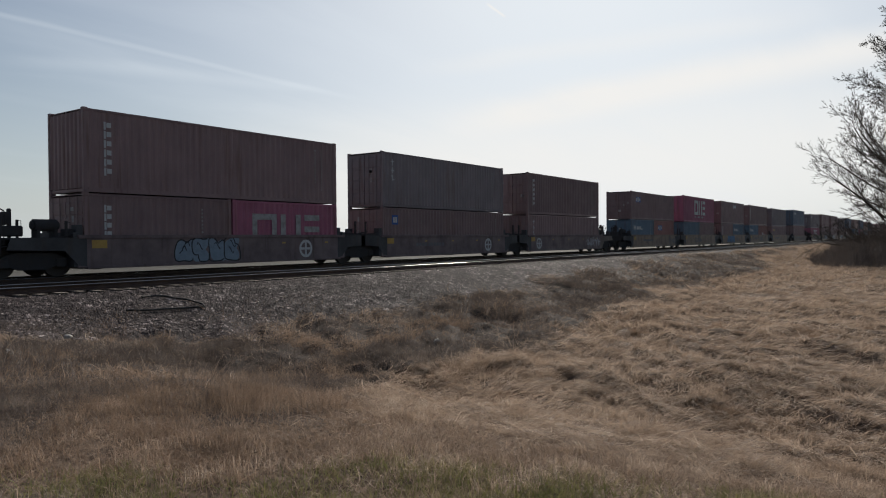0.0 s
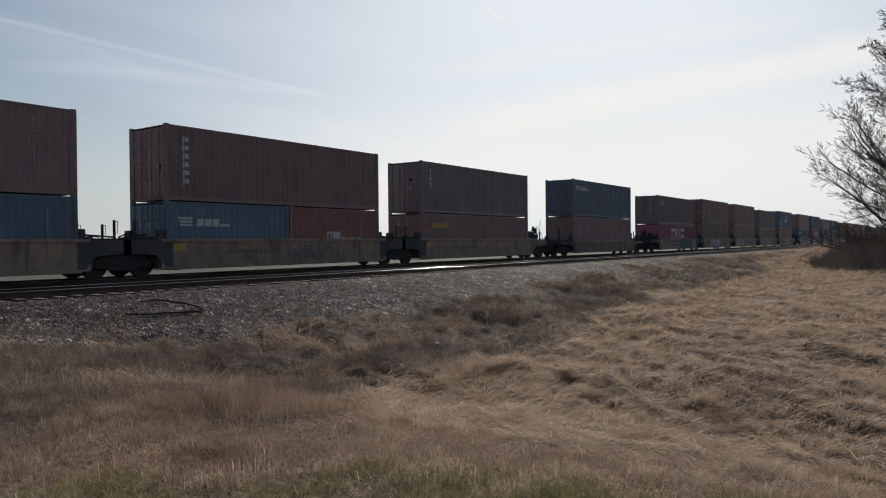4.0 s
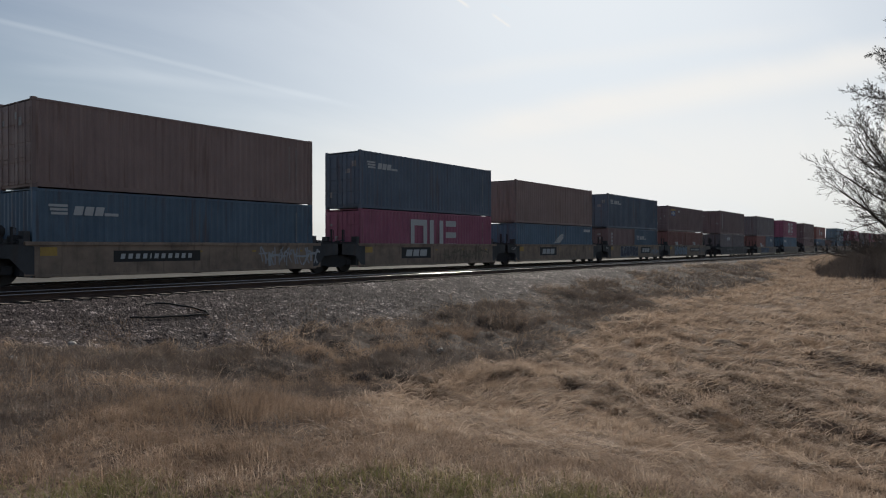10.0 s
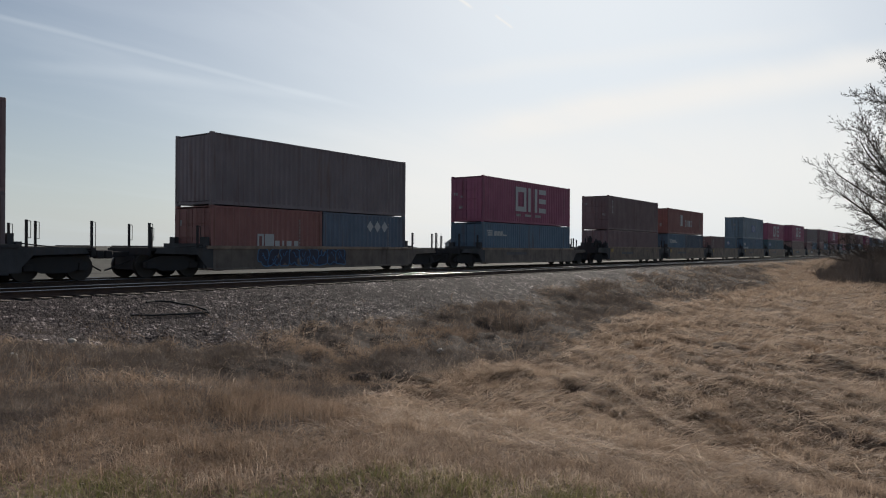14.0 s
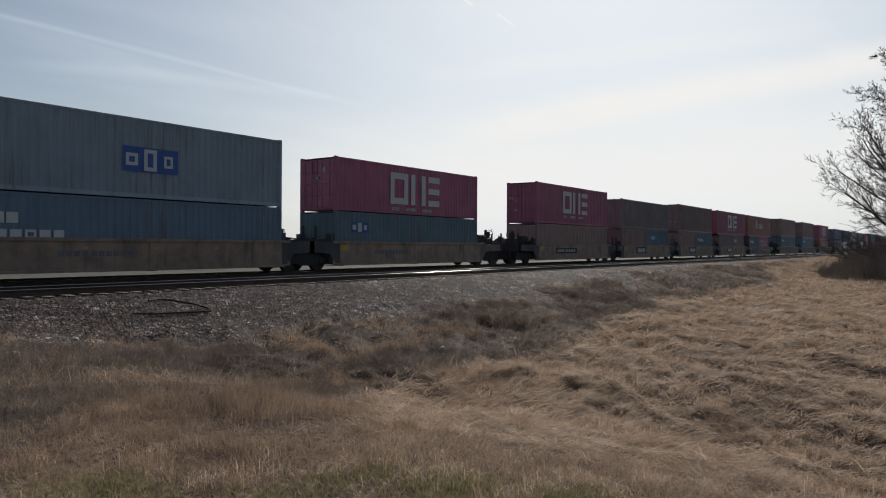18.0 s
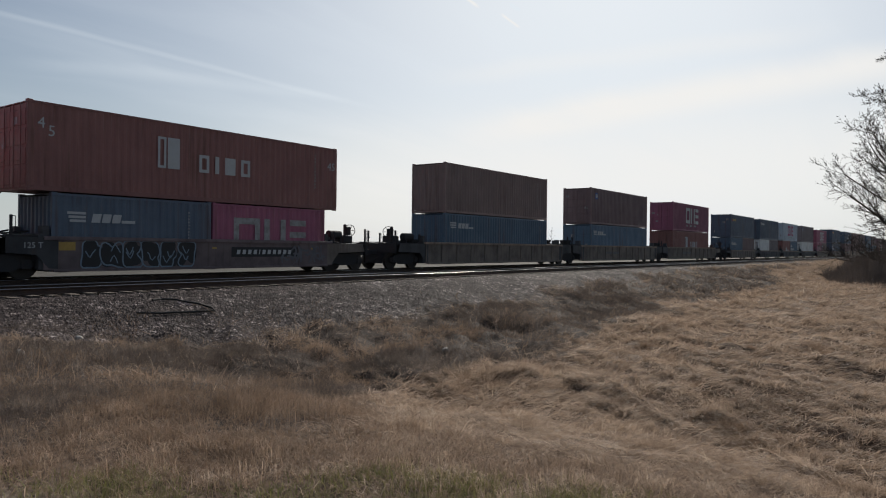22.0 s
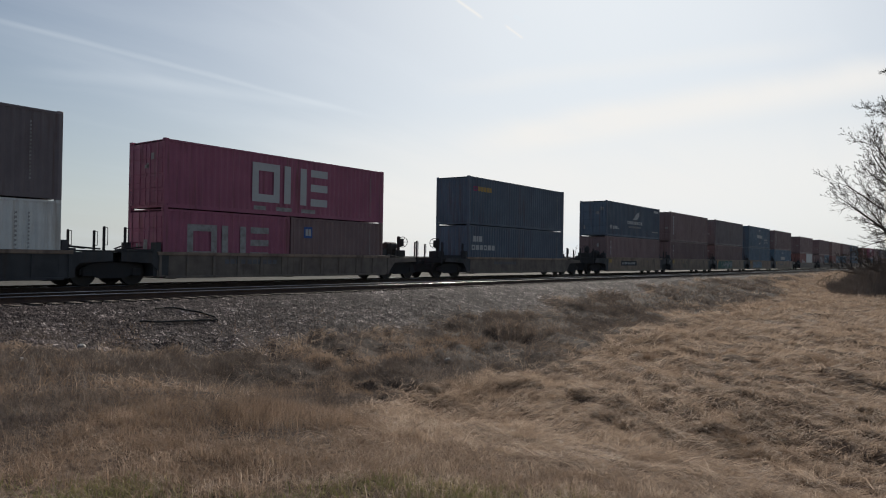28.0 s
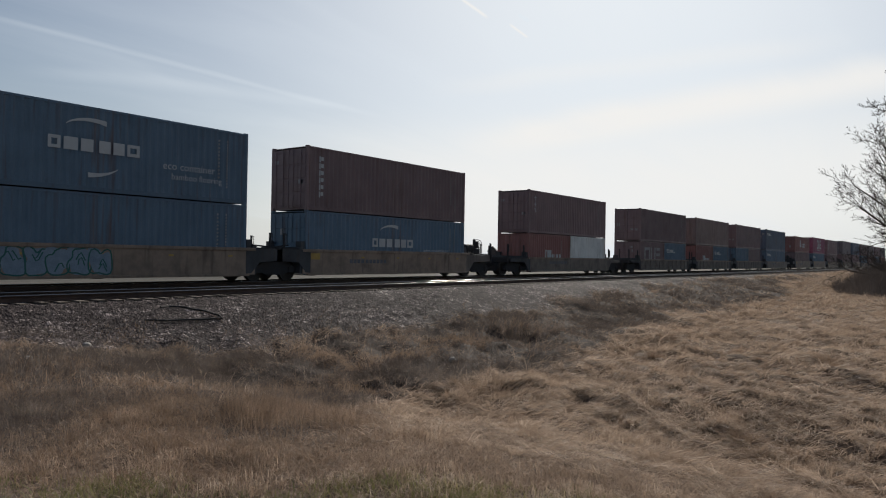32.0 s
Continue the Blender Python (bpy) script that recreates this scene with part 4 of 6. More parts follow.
    if key == "round":
        return [("emblem", m_arc(1.0, h - 0.75, 0.5, 0.3, 170, 20, 0.1), MARK_W), ("emblem", m_blocks(0.7, h - 0.9, (0.12,) * 5, 0.2, 0.03), MARK_W), column]
    return [small, column]


# ---- well cars: local x = 0 at the leading end of the boxes, z = 0 on the rail heads ----
SIDE_Y = 1.40


def ribbon(bm, pts, width, y, closed=False):
    """A sprayed line of even width along (x, z) points."""
    n = len(pts)
    left, right = [], []
    for k in range(n):
        p, q = (pts[k - 1], pts[(k + 1) % n]) if closed else (pts[max(k - 1, 0)], pts[min(k + 1, n - 1)])
        d = (Vector(q) - Vector(p)).normalized()
        o = Vector((-d.y, d.x)) * width / 2
        left.append(bm.verts.new((pts[k][0] + o.x, y, pts[k][1] + o.y)))
        right.append(bm.verts.new((pts[k][0] - o.x, y, pts[k][1] - o.y)))
    for k in range(n if closed else n - 1):
        m = (k + 1) % n
        bm.faces.new((left[k], right[k], right[m], left[m]))


def m_letters(x0, x1, z0, z1, seed, fill):
    """Plump sprayed letters that cannot be read: filled bodies, or their edges with the lines inside."""
    def make():
        rg = random.Random(seed)
        bm = bmesh.new()
        h = z1 - z0
        n = max(3, round((x1 - x0) / (h * 0.80)))
        wd = (x1 - x0) / n
        for i in range(n):
            y = -SIDE_Y - 0.008 - 0.0012 * i
            cx, cz = x0 + (i + 0.5) * wd, (z0 + z1) / 2
            f1, f2, a1, a2 = rg.uniform(0, 6.28), rg.uniform(0, 6.28), rg.uniform(0.05, 0.13), rg.uniform(0.03, 0.09)
            notch, tilt = rg.uniform(0, 6.28), rg.uniform(-0.12, 0.12)
            pts = []
            for k in range(26):
                t = 2 * math.pi * k / 26
                box_r = 1 / (abs(math.cos(t)) ** 5 + abs(math.sin(t)) ** 5) ** 0.2
                dent = 0.42 * max(0.0, math.cos(t - notch)) ** 14
                r = box_r * (1 + a1 * math.sin(2 * t + f1) + a2 * math.sin(3 * t + f2) - dent)
                z = min(max(cz + r * math.sin(t) * h * 0.5, z0), z1)
                pts.append((cx + r * math.cos(t) * wd * 0.54 + (z - cz) * tilt, z))
            if fill:
                bm.faces.new([bm.verts.new((a, y, b)) for a, b in pts])
            else:
                ribbon(bm, pts, h * 0.055, y - 0.0006, True)
                for _ in range(rg.choice((1, 2, 2))):
                    a, b = rg.uniform(-0.3, 0.3), rg.uniform(-0.25, 0.25)
                    p = [(cx + wd * (a * 0.5 + 0.22 * u * rg.uniform(0.7, 1.2)), cz + h * (b + 0.16 * math.sin(u * 2.4 + f1))) for u in (-1, -0.5, 0, 0.5, 1)]
                    ribbon(bm, p, h * 0.045, y - 0.0006)
        return bm
    return make


def m_tag(x0, x1, z0, z1, seed):
    """A loose unreadable scrawl: crowded bent lines, thicker and thinner."""
    def make():
        rg = random.Random(seed)
        bm = bmesh.new()
        h = z1 - z0
        n = max(4, round((x1 - x0) / (h * 0.42)))
        wd = (x1 - x0) / n
        y = -SIDE_Y - 0.008
        for i in range(n):
            cx = x0 + (i + 0.5) * wd
            for s in range(3):
                y -= 0.0003
                a, b, bow = rg.uniform(-0.5, 0.5), rg.uniform(-0.5, 0.5), rg.uniform(-0.5, 0.5)
                lo, hi = rg.uniform(0.0, 0.25), rg.uniform(0.65, 1.0)
                if s == 2:
                    p = [(cx + wd * u * 0.7, z0 + h * (0.5 + 0.5 * a + 0.25 * bow * math.sin(3 * u))) for u in (-1, -0.5, 0, 0.5, 1)]
                else:
                    p = [(cx + wd * (a * (1 - u) + b * u + bow * math.sin(math.pi * u)), z0 + h * (lo + (hi - lo) * u)) for u in (0, 0.2, 0.4, 0.6, 0.8, 1)]
                ribbon(bm, p, h * rg.uniform(0.05, 0.12), y)
        return bm
    return make


def wheelset():
    bm = bmesh.new()
    for s in (-1, 1):
        rod(bm, (0, s * 0.69, 0), (0, s * 0.83, 0), 0.457, 24)
        rod(bm, (0, s * 0.665, 0), (0, s * 0.69, 0), 0.485, 24)
        rod(bm, (0, s * 0.83, 0), (0, s * 0.86, 0), 0.16, 12)
        rod(bm, (0, s * 0.86, 0), (0, s * 1.10, 0), 0.085, 10)
    rod(bm, (0, -0.69, 0), (0, 0.69, 0), 0.09, 10)
    return bm


def side_frame(s):
    """The cast frame of a truck: a bow from axle box to axle box with a deep middle."""
    bm = bmesh.new()
    pts = [(-1.12, 0.40), (-0.68, 0.36), (-0.42, 0.26), (0.42, 0.26), (0.68, 0.36), (1.12, 0.40), (1.12, 0.58), (0.80, 0.74), (0.50, 0.82), (-0.50, 0.82), (-0.80, 0.74), (-1.12, 0.58)]
    plate(bm, pts, 0.93, 0.14)
    for x in (-0.889, 0.889):
        box(bm, x - 0.16, x + 0.16, 0.92, 1.13, 0.34, 0.62, 0.02)
    if s < 0:
        bmesh.ops.scale(bm, vec=(1, -1, 1), verts=bm.verts[:])
        bmesh.ops.recalc_face_normals(bm, faces=bm.faces[:])
    return bm


def truck(car, x):
    t = part("truck", cached(("truck",), lambda: boxes((-0.24, 0.24, -1.05, 1.05, 0.38, 0.70), (-1.30, 1.30, -0.62, 0.62, 0.30, 0.82), (-0.4, 0.4, -0.35, 0.35, 0.62, 0.84), bevel=0.02), STEEL), None, car, "grimy cast steel truck")
    t.location = (x, 0, 0)
    for s in (-1, 1):
        part("side_frame", cached(("side_frame", s), lambda: side_frame(s), STEEL), None, t)
        o = part("wheelset", cached(("wheelset",), wheelset, WHEEL), None, t)
        o.location = (s * 0.889, 0, 0.457)
        for k in (-0.13, 0.13) if s < 0 else ():
            q = part("spring", cached(("spring",), lambda: rods(((0, 0, 0.26), (0, 0, 0.46), 0.09, 8)), STEEL), None, t)
            q.location = (k, s * 0.985, 0)
    return t


def wheel_ring(r=0.28):
    bm = bmesh.new()
    n = 14
    for i in range(n):
        a, b = 2 * math.pi * i / n, 2 * math.pi * (i + 1) / n
        rod(bm, (0, r * math.cos(a), r * math.sin(a)), (0, r * math.cos(b), r * math.sin(b)), 0.018, 5)
    for i in range(6):
        a = math.pi * i / 3
        rod(bm, (0, 0, 0), (0.03, r * math.cos(a), r * math.sin(a)), 0.012, 4)
    return bm


def post(x, y, z0, z1):
    """A stanchion with a bent grab bar beside it."""
    return boxes((x - 0.035, x + 0.035, y - 0.035, y + 0.035, z0, z1)), rods(((x + 0.13, y, z0 + 0.3), (x + 0.13, y, z1 - 0.04), 0.012, 5), ((x, y, z1 - 0.04), (x + 0.13, y, z1 - 0.04), 0.012, 5), ((x, y, z0 + 0.3), (x + 0.13, y, z0 + 0.3), 0.012, 5))


def posts(car, spots):
    for x, y, z0, z1 in spots:
        a, b = post(x, y, z0, z1)
        p = part("stanchion", a, STEEL, car)
        part("grab_bar", b, STEEL, p)


def mirror_x(bm, x):
    """The same piece for the trailing end: turned about the upright through x / 2."""
    bmesh.ops.transform(bm, matrix=Matrix.Translation((x, 0, 0)) @ Matrix.Diagonal((-1, 1, 1, 1)), verts=bm.verts[:])
    bmesh.ops.recalc_face_normals(bm, faces=bm.faces[:])
    return bm


def well_car(paint, lead, trail, over, top, ribbed, gear, seed, marks=(), reaches=(1.6, 1.6)):
    """One unit. lead, trail: 'end' (own truck, platform and coupler) or 'joint' (rests on the truck shared with its neighbour).
    over: how far the well runs on past the boxes; top: height of the side's upper edge; reach of each end comes with over."""
    names = {"yellow": "faded yellow", "maroon": "dark maroon", "black": "grimy black", "drab": "dull brown-yellow"}
    extra = ", sprayed with graffiti" if any(m[0] == "graffiti" for m in marks) else ""
    car = tagged(new("well_car"), names[paint] + (" ribbed" if ribbed else "") + " steel well car on the rails" + extra, "rail car", "well cars of the train")
    body = CAR[paint]
    L = 12.19
    a, b = -over, L + over
    for s in (-1, 1):
        y0, y1 = sorted((s * SIDE_Y, s * (SIDE_Y - 0.03)))
        sp = part("side_plate", boxes((a, b, y0, y1, 0.30, top - 0.10)), body, car)
        y0, y1 = sorted((s * (SIDE_Y + 0.05), s * (SIDE_Y - 0.13)))
        part("top_chord", boxes((a, b, y0, y1, top - 0.13, top), bevel=0.012), CAR["yellow"] if ribbed or paint == "drab" else body, car)
        part("bottom_chord", boxes((a + 0.3, b - 0.3, y0, y1, 0.24, 0.33), bevel=0.01), body, car)
        if ribbed and s < 0:
            n = 11
            for i in range(n + 1):
                x = a + 0.1 + (b - a - 0.2) * i / n
                y0, y1 = sorted((s * (SIDE_Y + 0.045), s * SIDE_Y))
                o = part("rib", cached(("rib", s, top, paint), lambda: boxes((-0.05, 0.05, y0, y1, 0.33, top - 0.13)), body), None, sp)
                o.location.x = x
        elif s < 0 and paint in ("yellow", "maroon"):
            # yellow reflectors along the side, the first stretched into a larger panel
            for i in range(5):
                o = part("hinge_plate", cached(("hinge_plate",), lambda: boxes((-0.10, 0.10, -SIDE_Y - 0.005, -SIDE_Y, 0.0, 0.07)), MARK_Y), None, sp)
                o.location = (0.9 + i * 2.6, 0, top - 0.38) if i else (0.42, 0, top - 0.46)
                o.scale = (1, 1, 1) if i else (2.7, 1, 4)       # the larger panel beside the load rating
    for i in range(3):
        x = 0.4 + (L - 0.8) * i / 2
        o = part("floor_beam", cached(("floor_beam",), lambda: boxes((-0.12, 0.12, -1.3, 1.3, 0.215, 0.246)), STEEL), None, car)
        o.location.x = x
    for is_lead, kind in ((True, lead), (False, trail)):
        flip = (lambda m: m) if is_lead else (lambda m: mirror_x(m, L))
        sx = (lambda x: x) if is_lead else (lambda x: L - x)
        part("bulkhead", flip(boxes((a - 0.12, a + 0.06, -1.34, 1.34, 0.32, top + 0.08), (a + 0.06, a + 0.26, -1.2, -0.85, top, top + 0.34), (a + 0.06, a + 0.26, 0.85, 1.2, top, top + 0.34))), CAR["black"], car)
        if kind == "joint":
            reach = reaches[0 if is_lead else 1]
            n0 = a + 0.32              # where the well stops
            for s in (-1, 1):
                bm = bmesh.new()
                plate(bm, [(a + 0.45, 0.34), (a + 0.45, top - 0.06), (-reach + 0.12, top - 0.02), (-reach + 0.12, 0.86), (n0 - 0.55, 0.80), (n0 - 0.15, 0.36)], s * (SIDE_Y + 0.004) - (0.04 if s > 0 else 0), 0.036)
                part("end_wing", flip(bm), CAR["black"], car)
            part("end_deck", flip(boxes((-reach + 0.1, a - 0.1, -1.25, 1.25, top - 0.04, top + 0.02))), STEEL, car)
            part("center_sill", flip(boxes((-reach, a, -0.32, 0.32, 0.80, top - 0.06))), STEEL, car)
            posts(car, [(sx(-reach + 0.35), -1.2, top - 0.1, 2.06), (sx(-reach + 0.45), 1.15, top - 0.1, 1.98)])
            if over > 1:                # long cars: a saddle on the deck beside hooped posts
                for y in (-1.0, 0.7):
                    part("saddle", flip(boxes((-reach + 0.15, -reach + 0.24, y, y + 0.3, top, top + 0.30), (-reach + 0.45, -reach + 0.54, y, y + 0.3, top, top + 0.30), (-reach + 0.12, -reach + 0.57, y - 0.02, y + 0.32, top + 0.26, top + 0.36))), STEEL, car)
            else:
                part("brake_rigging", flip(rods(((n0 - 1.5, -0.9, top + 0.06), (n0 - 0.4, -0.5, top + 0.16), 0.03, 6), ((n0 - 1.3, -0.2, top + 0.08), (n0 - 0.6, 0.5, top + 0.2), 0.03, 6))), STEEL, car)
        else:
            dx = over - 0.32
            e = -2.75 - dx
            part("end_deck", flip(boxes((e, a - 0.1, -1.3, 1.3, top - 0.16, top - 0.09))), STEEL, car)
            part("center_sill", flip(boxes((e - 0.05, a, -0.30, 0.30, 0.62, top - 0.16))), STEEL, car)
            for s in (-1, 1):
                bm = bmesh.new()
                plate(bm, [(a + 0.3, 0.34), (a + 0.3, top - 0.1), (e + 0.35, top - 0.1), (e + 0.2, 0.92), (-0.75 - dx, 0.86), (-0.3 - dx, 0.36)], s * (SIDE_Y + 0.004) - (0.04 if s > 0 else 0), 0.036)
                part("end_wing", flip(bm), CAR["black"] if is_lead or paint == "black" else CAR["drab"], car)
            part("end_sill", flip(boxes((e - 0.06, e + 0.08, -1.35, 1.35, 0.86, top - 0.12))), STEEL, car)
            cp = part("coupler", flip(boxes((e - 0.85, e, -0.13, 0.13, 0.76, 0.98), (e - 0.98, e - 0.70, -0.20, 0.12, 0.72, 1.02), bevel=0.03)), STEEL, car)
            hose = bmesh.new()
            prev = None
            for i in range(9):
                k = i / 8
                q = Vector((e - 0.02 - 0.92 * k, -0.42 + 0.4 * k, 0.78 - 0.50 * k ** 0.75))
                if prev is not None:
                    rod(hose, prev, q, 0.03, 6)
                prev = q
            part("air_hose", flip(hose), RUBBER, cp)
            part("walkway_rail", flip(rods(((e + 0.05, -1.25, top - 0.05), (e + 0.05, 1.25, top - 0.05), 0.025, 6), ((e + 0.05, -1.3, 1.0), (a, -1.3, top + 0.03), 0.02, 6))), STEEL, car)
            posts(car, [(sx(e + 0.06), -1.28, 0.8, 2.03), (sx(e + 0.75), 1.25, top - 0.1, 2.05), (sx(-0.62 - dx), -1.22, top - 0.1, 2.0 if gear < 2 else 1.86), (sx(-1.1 - dx), 1.2, top - 0.1, 1.95)])
            if gear > 1 or gear and is_lead:
                st = part("brake_stand", flip(boxes((e + 0.62, e + 0.72, -0.6, -0.4, top - 0.1, 2.26), (e + 0.40, e + 0.66, -0.68, -0.36, 1.72, 2.14), (e + 0.36, e + 1.0, -0.75, -0.1, top - 0.05, top + 0.30), bevel=0.04)), STEEL, car)
                bm = wheel_ring()
                bmesh.ops.transform(bm, matrix=Matrix.Translation((e + 0.36, -0.52, 1.96)) @ pose(0, 0, 0, 0, 0, 28 if is_lead else -28), verts=bm.verts[:])
                part("brake_wheel", flip(bm), STEEL, st)
            if gear > 1:
                bm = rods(((-1.52 - dx, -0.75, 1.72), (-0.66 - dx, -0.75, 1.72), 0.20, 14))
                bmesh.ops.bevel(bm, geom=[q for q in bm.edges if all(abs(w.co.x + 1.09 + dx) > 0.3 for w in q.verts) and abs(q.verts[0].co.x - q.verts[1].co.x) < 0.01], offset=0.06, segments=2, affect="EDGES")
                part("air_reservoir", flip(bm), STEEL, car)
                for bx in (-1.42 - dx, -0.86 - dx):
                    part("reservoir_bracket", flip(boxes((bx, bx + 0.1, -0.95, -0.55, top - 0.1, 1.58))), STEEL, car)
                part("valve_box", flip(boxes((-0.52 - dx, -0.28 - dx, -1.1, -0.6, top - 0.1, 1.60), bevel=0.04)), STEEL, car)
    paint_marks(car, marks)
    return car


# ---- the train: where each stack's leading end is at 0 s, its boxes and its car ----
# sprayed pieces by car: stretch along the side, edge colour, fill colour
GRAFFITI = {12.55: [(3.4, 6.3, "black", "pale")], 43.64: [(9.3, 12.0, "grey", "white")], 63.32: [(10.2, 12.2, "black", "grey")], 79.0: [(3.6, 6.2, "black", "grey")],
            94.55: [(2.5, 6.3, "black", "blue"), (7.0, 8.6, "grey", "grey")], 110.07: [(6.0, 8.6, "black", "grey")], 165.34: [(6.4, 10.8, "black", "teal")], 180.75: [(3.0, 7.3, "navy", "white")],
            196.12: [(0.5, 4.9, "navy", "white"), (6.2, 8.6, "black", "grey")], 211.53: [(1.1, 6.2, "navy", "pale"), (9.5, 12.0, "black", "teal")], 227.02: [(1.35, 4.0, "pale", "navy"), (10.5, 12.3, "black", "teal")],
            246.7: [(9.0, 12.4, "black", "white")], 262.12: [(6.8, 11.5, "black", "drab")], 292.93: [(2.3, 6.4, "pale", "navy"), (9.7, 11.8, "grey", "pale")], 308.25: [(1.5, 5.7, "black", "pale"), (10.1, 12.4, "grey", "grey")],
            347.82: [(2.2, 7.4, "blue", "navy")], 499.65: [(7.0, 11.6, "grey", "black")], 530.43: [(0.9, 5.2, "pale", "black"), (9.5, 12.0, "grey", "grey")], 746.43: [(0.6, 6.6, "teal", "teal"), (1.6, 6.4, "black", "white")],
            761.93: [(1.6, 6.4, "teal", "pale")], 731.1: [(3.0, 5.0, "black", "drab")]}


def side_marks(kind, seed, top, u):
    """What is painted on the near side of a car."""
    y = -SIDE_Y - 0.006
    out = []
    for k, (a, b, edge, fill) in enumerate(GRAFFITI.get(u, ())):
        if "grey" in (edge, fill) or (edge == "black" and fill in ("white", "drab")):
            out.append(("graffiti", m_tag(a, b, 0.40, top - 0.16, seed * 7 + k), SPRAY[fill if fill != "black" else "grey"]))
        else:
            out.append(("graffiti", m_letters(a, b, 0.36, top - 0.12, seed * 7 + k, True), SPRAY[fill]))
            out.append(("graffiti_outline", m_letters(a, b, 0.36, top - 0.12, seed * 7 + k, False), SPRAY[edge]))
    for ch in kind:
        shift = 4.2 if u == 292.93 else 0.0
        far = 4.3 if u in (308.25, 530.43) else 0.0
        if ch == "L":                 # owner's emblem on a dark panel
            out.append(("emblem_panel", m_blocks(3.0 + shift, 0.62, (2.55,), 0.58, 0, y), MARK_K))
            out.append(("emblem", m_blocks(3.35 + shift, 0.72, (0.5, 0.5, 0.6), 0.36, 0.1, y - 0.005, 0.08), MARK_W))
        elif ch == "N":                 # number panel
            out.append(("number_panel", m_blocks(2.6 + far, 0.70, (3.5,), 0.40, 0, y), MARK_K))
            out.append(("number_bars", m_blocks(2.85 + far, 0.81, (0.16,) * 4 + (0.05,) + (0.16,) * 6, 0.18, 0.12, y - 0.005, 0.03), MARK_W))
        elif ch == "D":                 # dim number straight on the side
            out.append(("number_bars", m_blocks(2.6, 0.78, (0.2,) * 4 + (0.0,) + (0.2,) * 6, 0.18, 0.06, y), SPRAY["grey"]))
        elif ch == "O":                 # round emblem
            bm_at = 10.0 if u == 12.55 or not seed % 2 else 1.3

            def ring(cx=bm_at):
                bm = bmesh.new()
                for i in range(16):
                    p, q = 2 * math.pi * i / 16, 2 * math.pi * (i + 1) / 16
                    plate(bm, [(cx + 0.40 * math.cos(p), 0.78 + 0.40 * math.sin(p)), (cx + 0.40 * math.cos(q), 0.78 + 0.40 * math.sin(q)), (cx + 0.29 * math.cos(q), 0.78 + 0.29 * math.sin(q)), (cx + 0.29 * math.cos(p), 0.78 + 0.29 * math.sin(p))], y)
                rect(bm, cx - 0.05, cx + 0.05, 0.50, 1.06, y)
                rect(bm, cx - 0.28, cx - 0.06, 0.73, 0.83, y)
                rect(bm, cx + 0.06, cx + 0.28, 0.73, 0.83, y)
                return bm
            out.append(("emblem", ring, MARK_W))
        elif ch == "T":                 # load rating beside the leading truck
            out.append(("load_rating", m_text_side("125 T", -0.95, 1.02, 0.26), MARK_W))
    return out


def m_text_side(words, x0, z0, size):
    base = m_text(words, x0, z0, size)

    def make():
        bm = base()
        bmesh.ops.translate(bm, vec=(0, -(SIDE_Y + 0.012) - YM, 0), verts=bm.verts[:])
        return bm
    return make


TALL, LOW = 2.896, 2.591
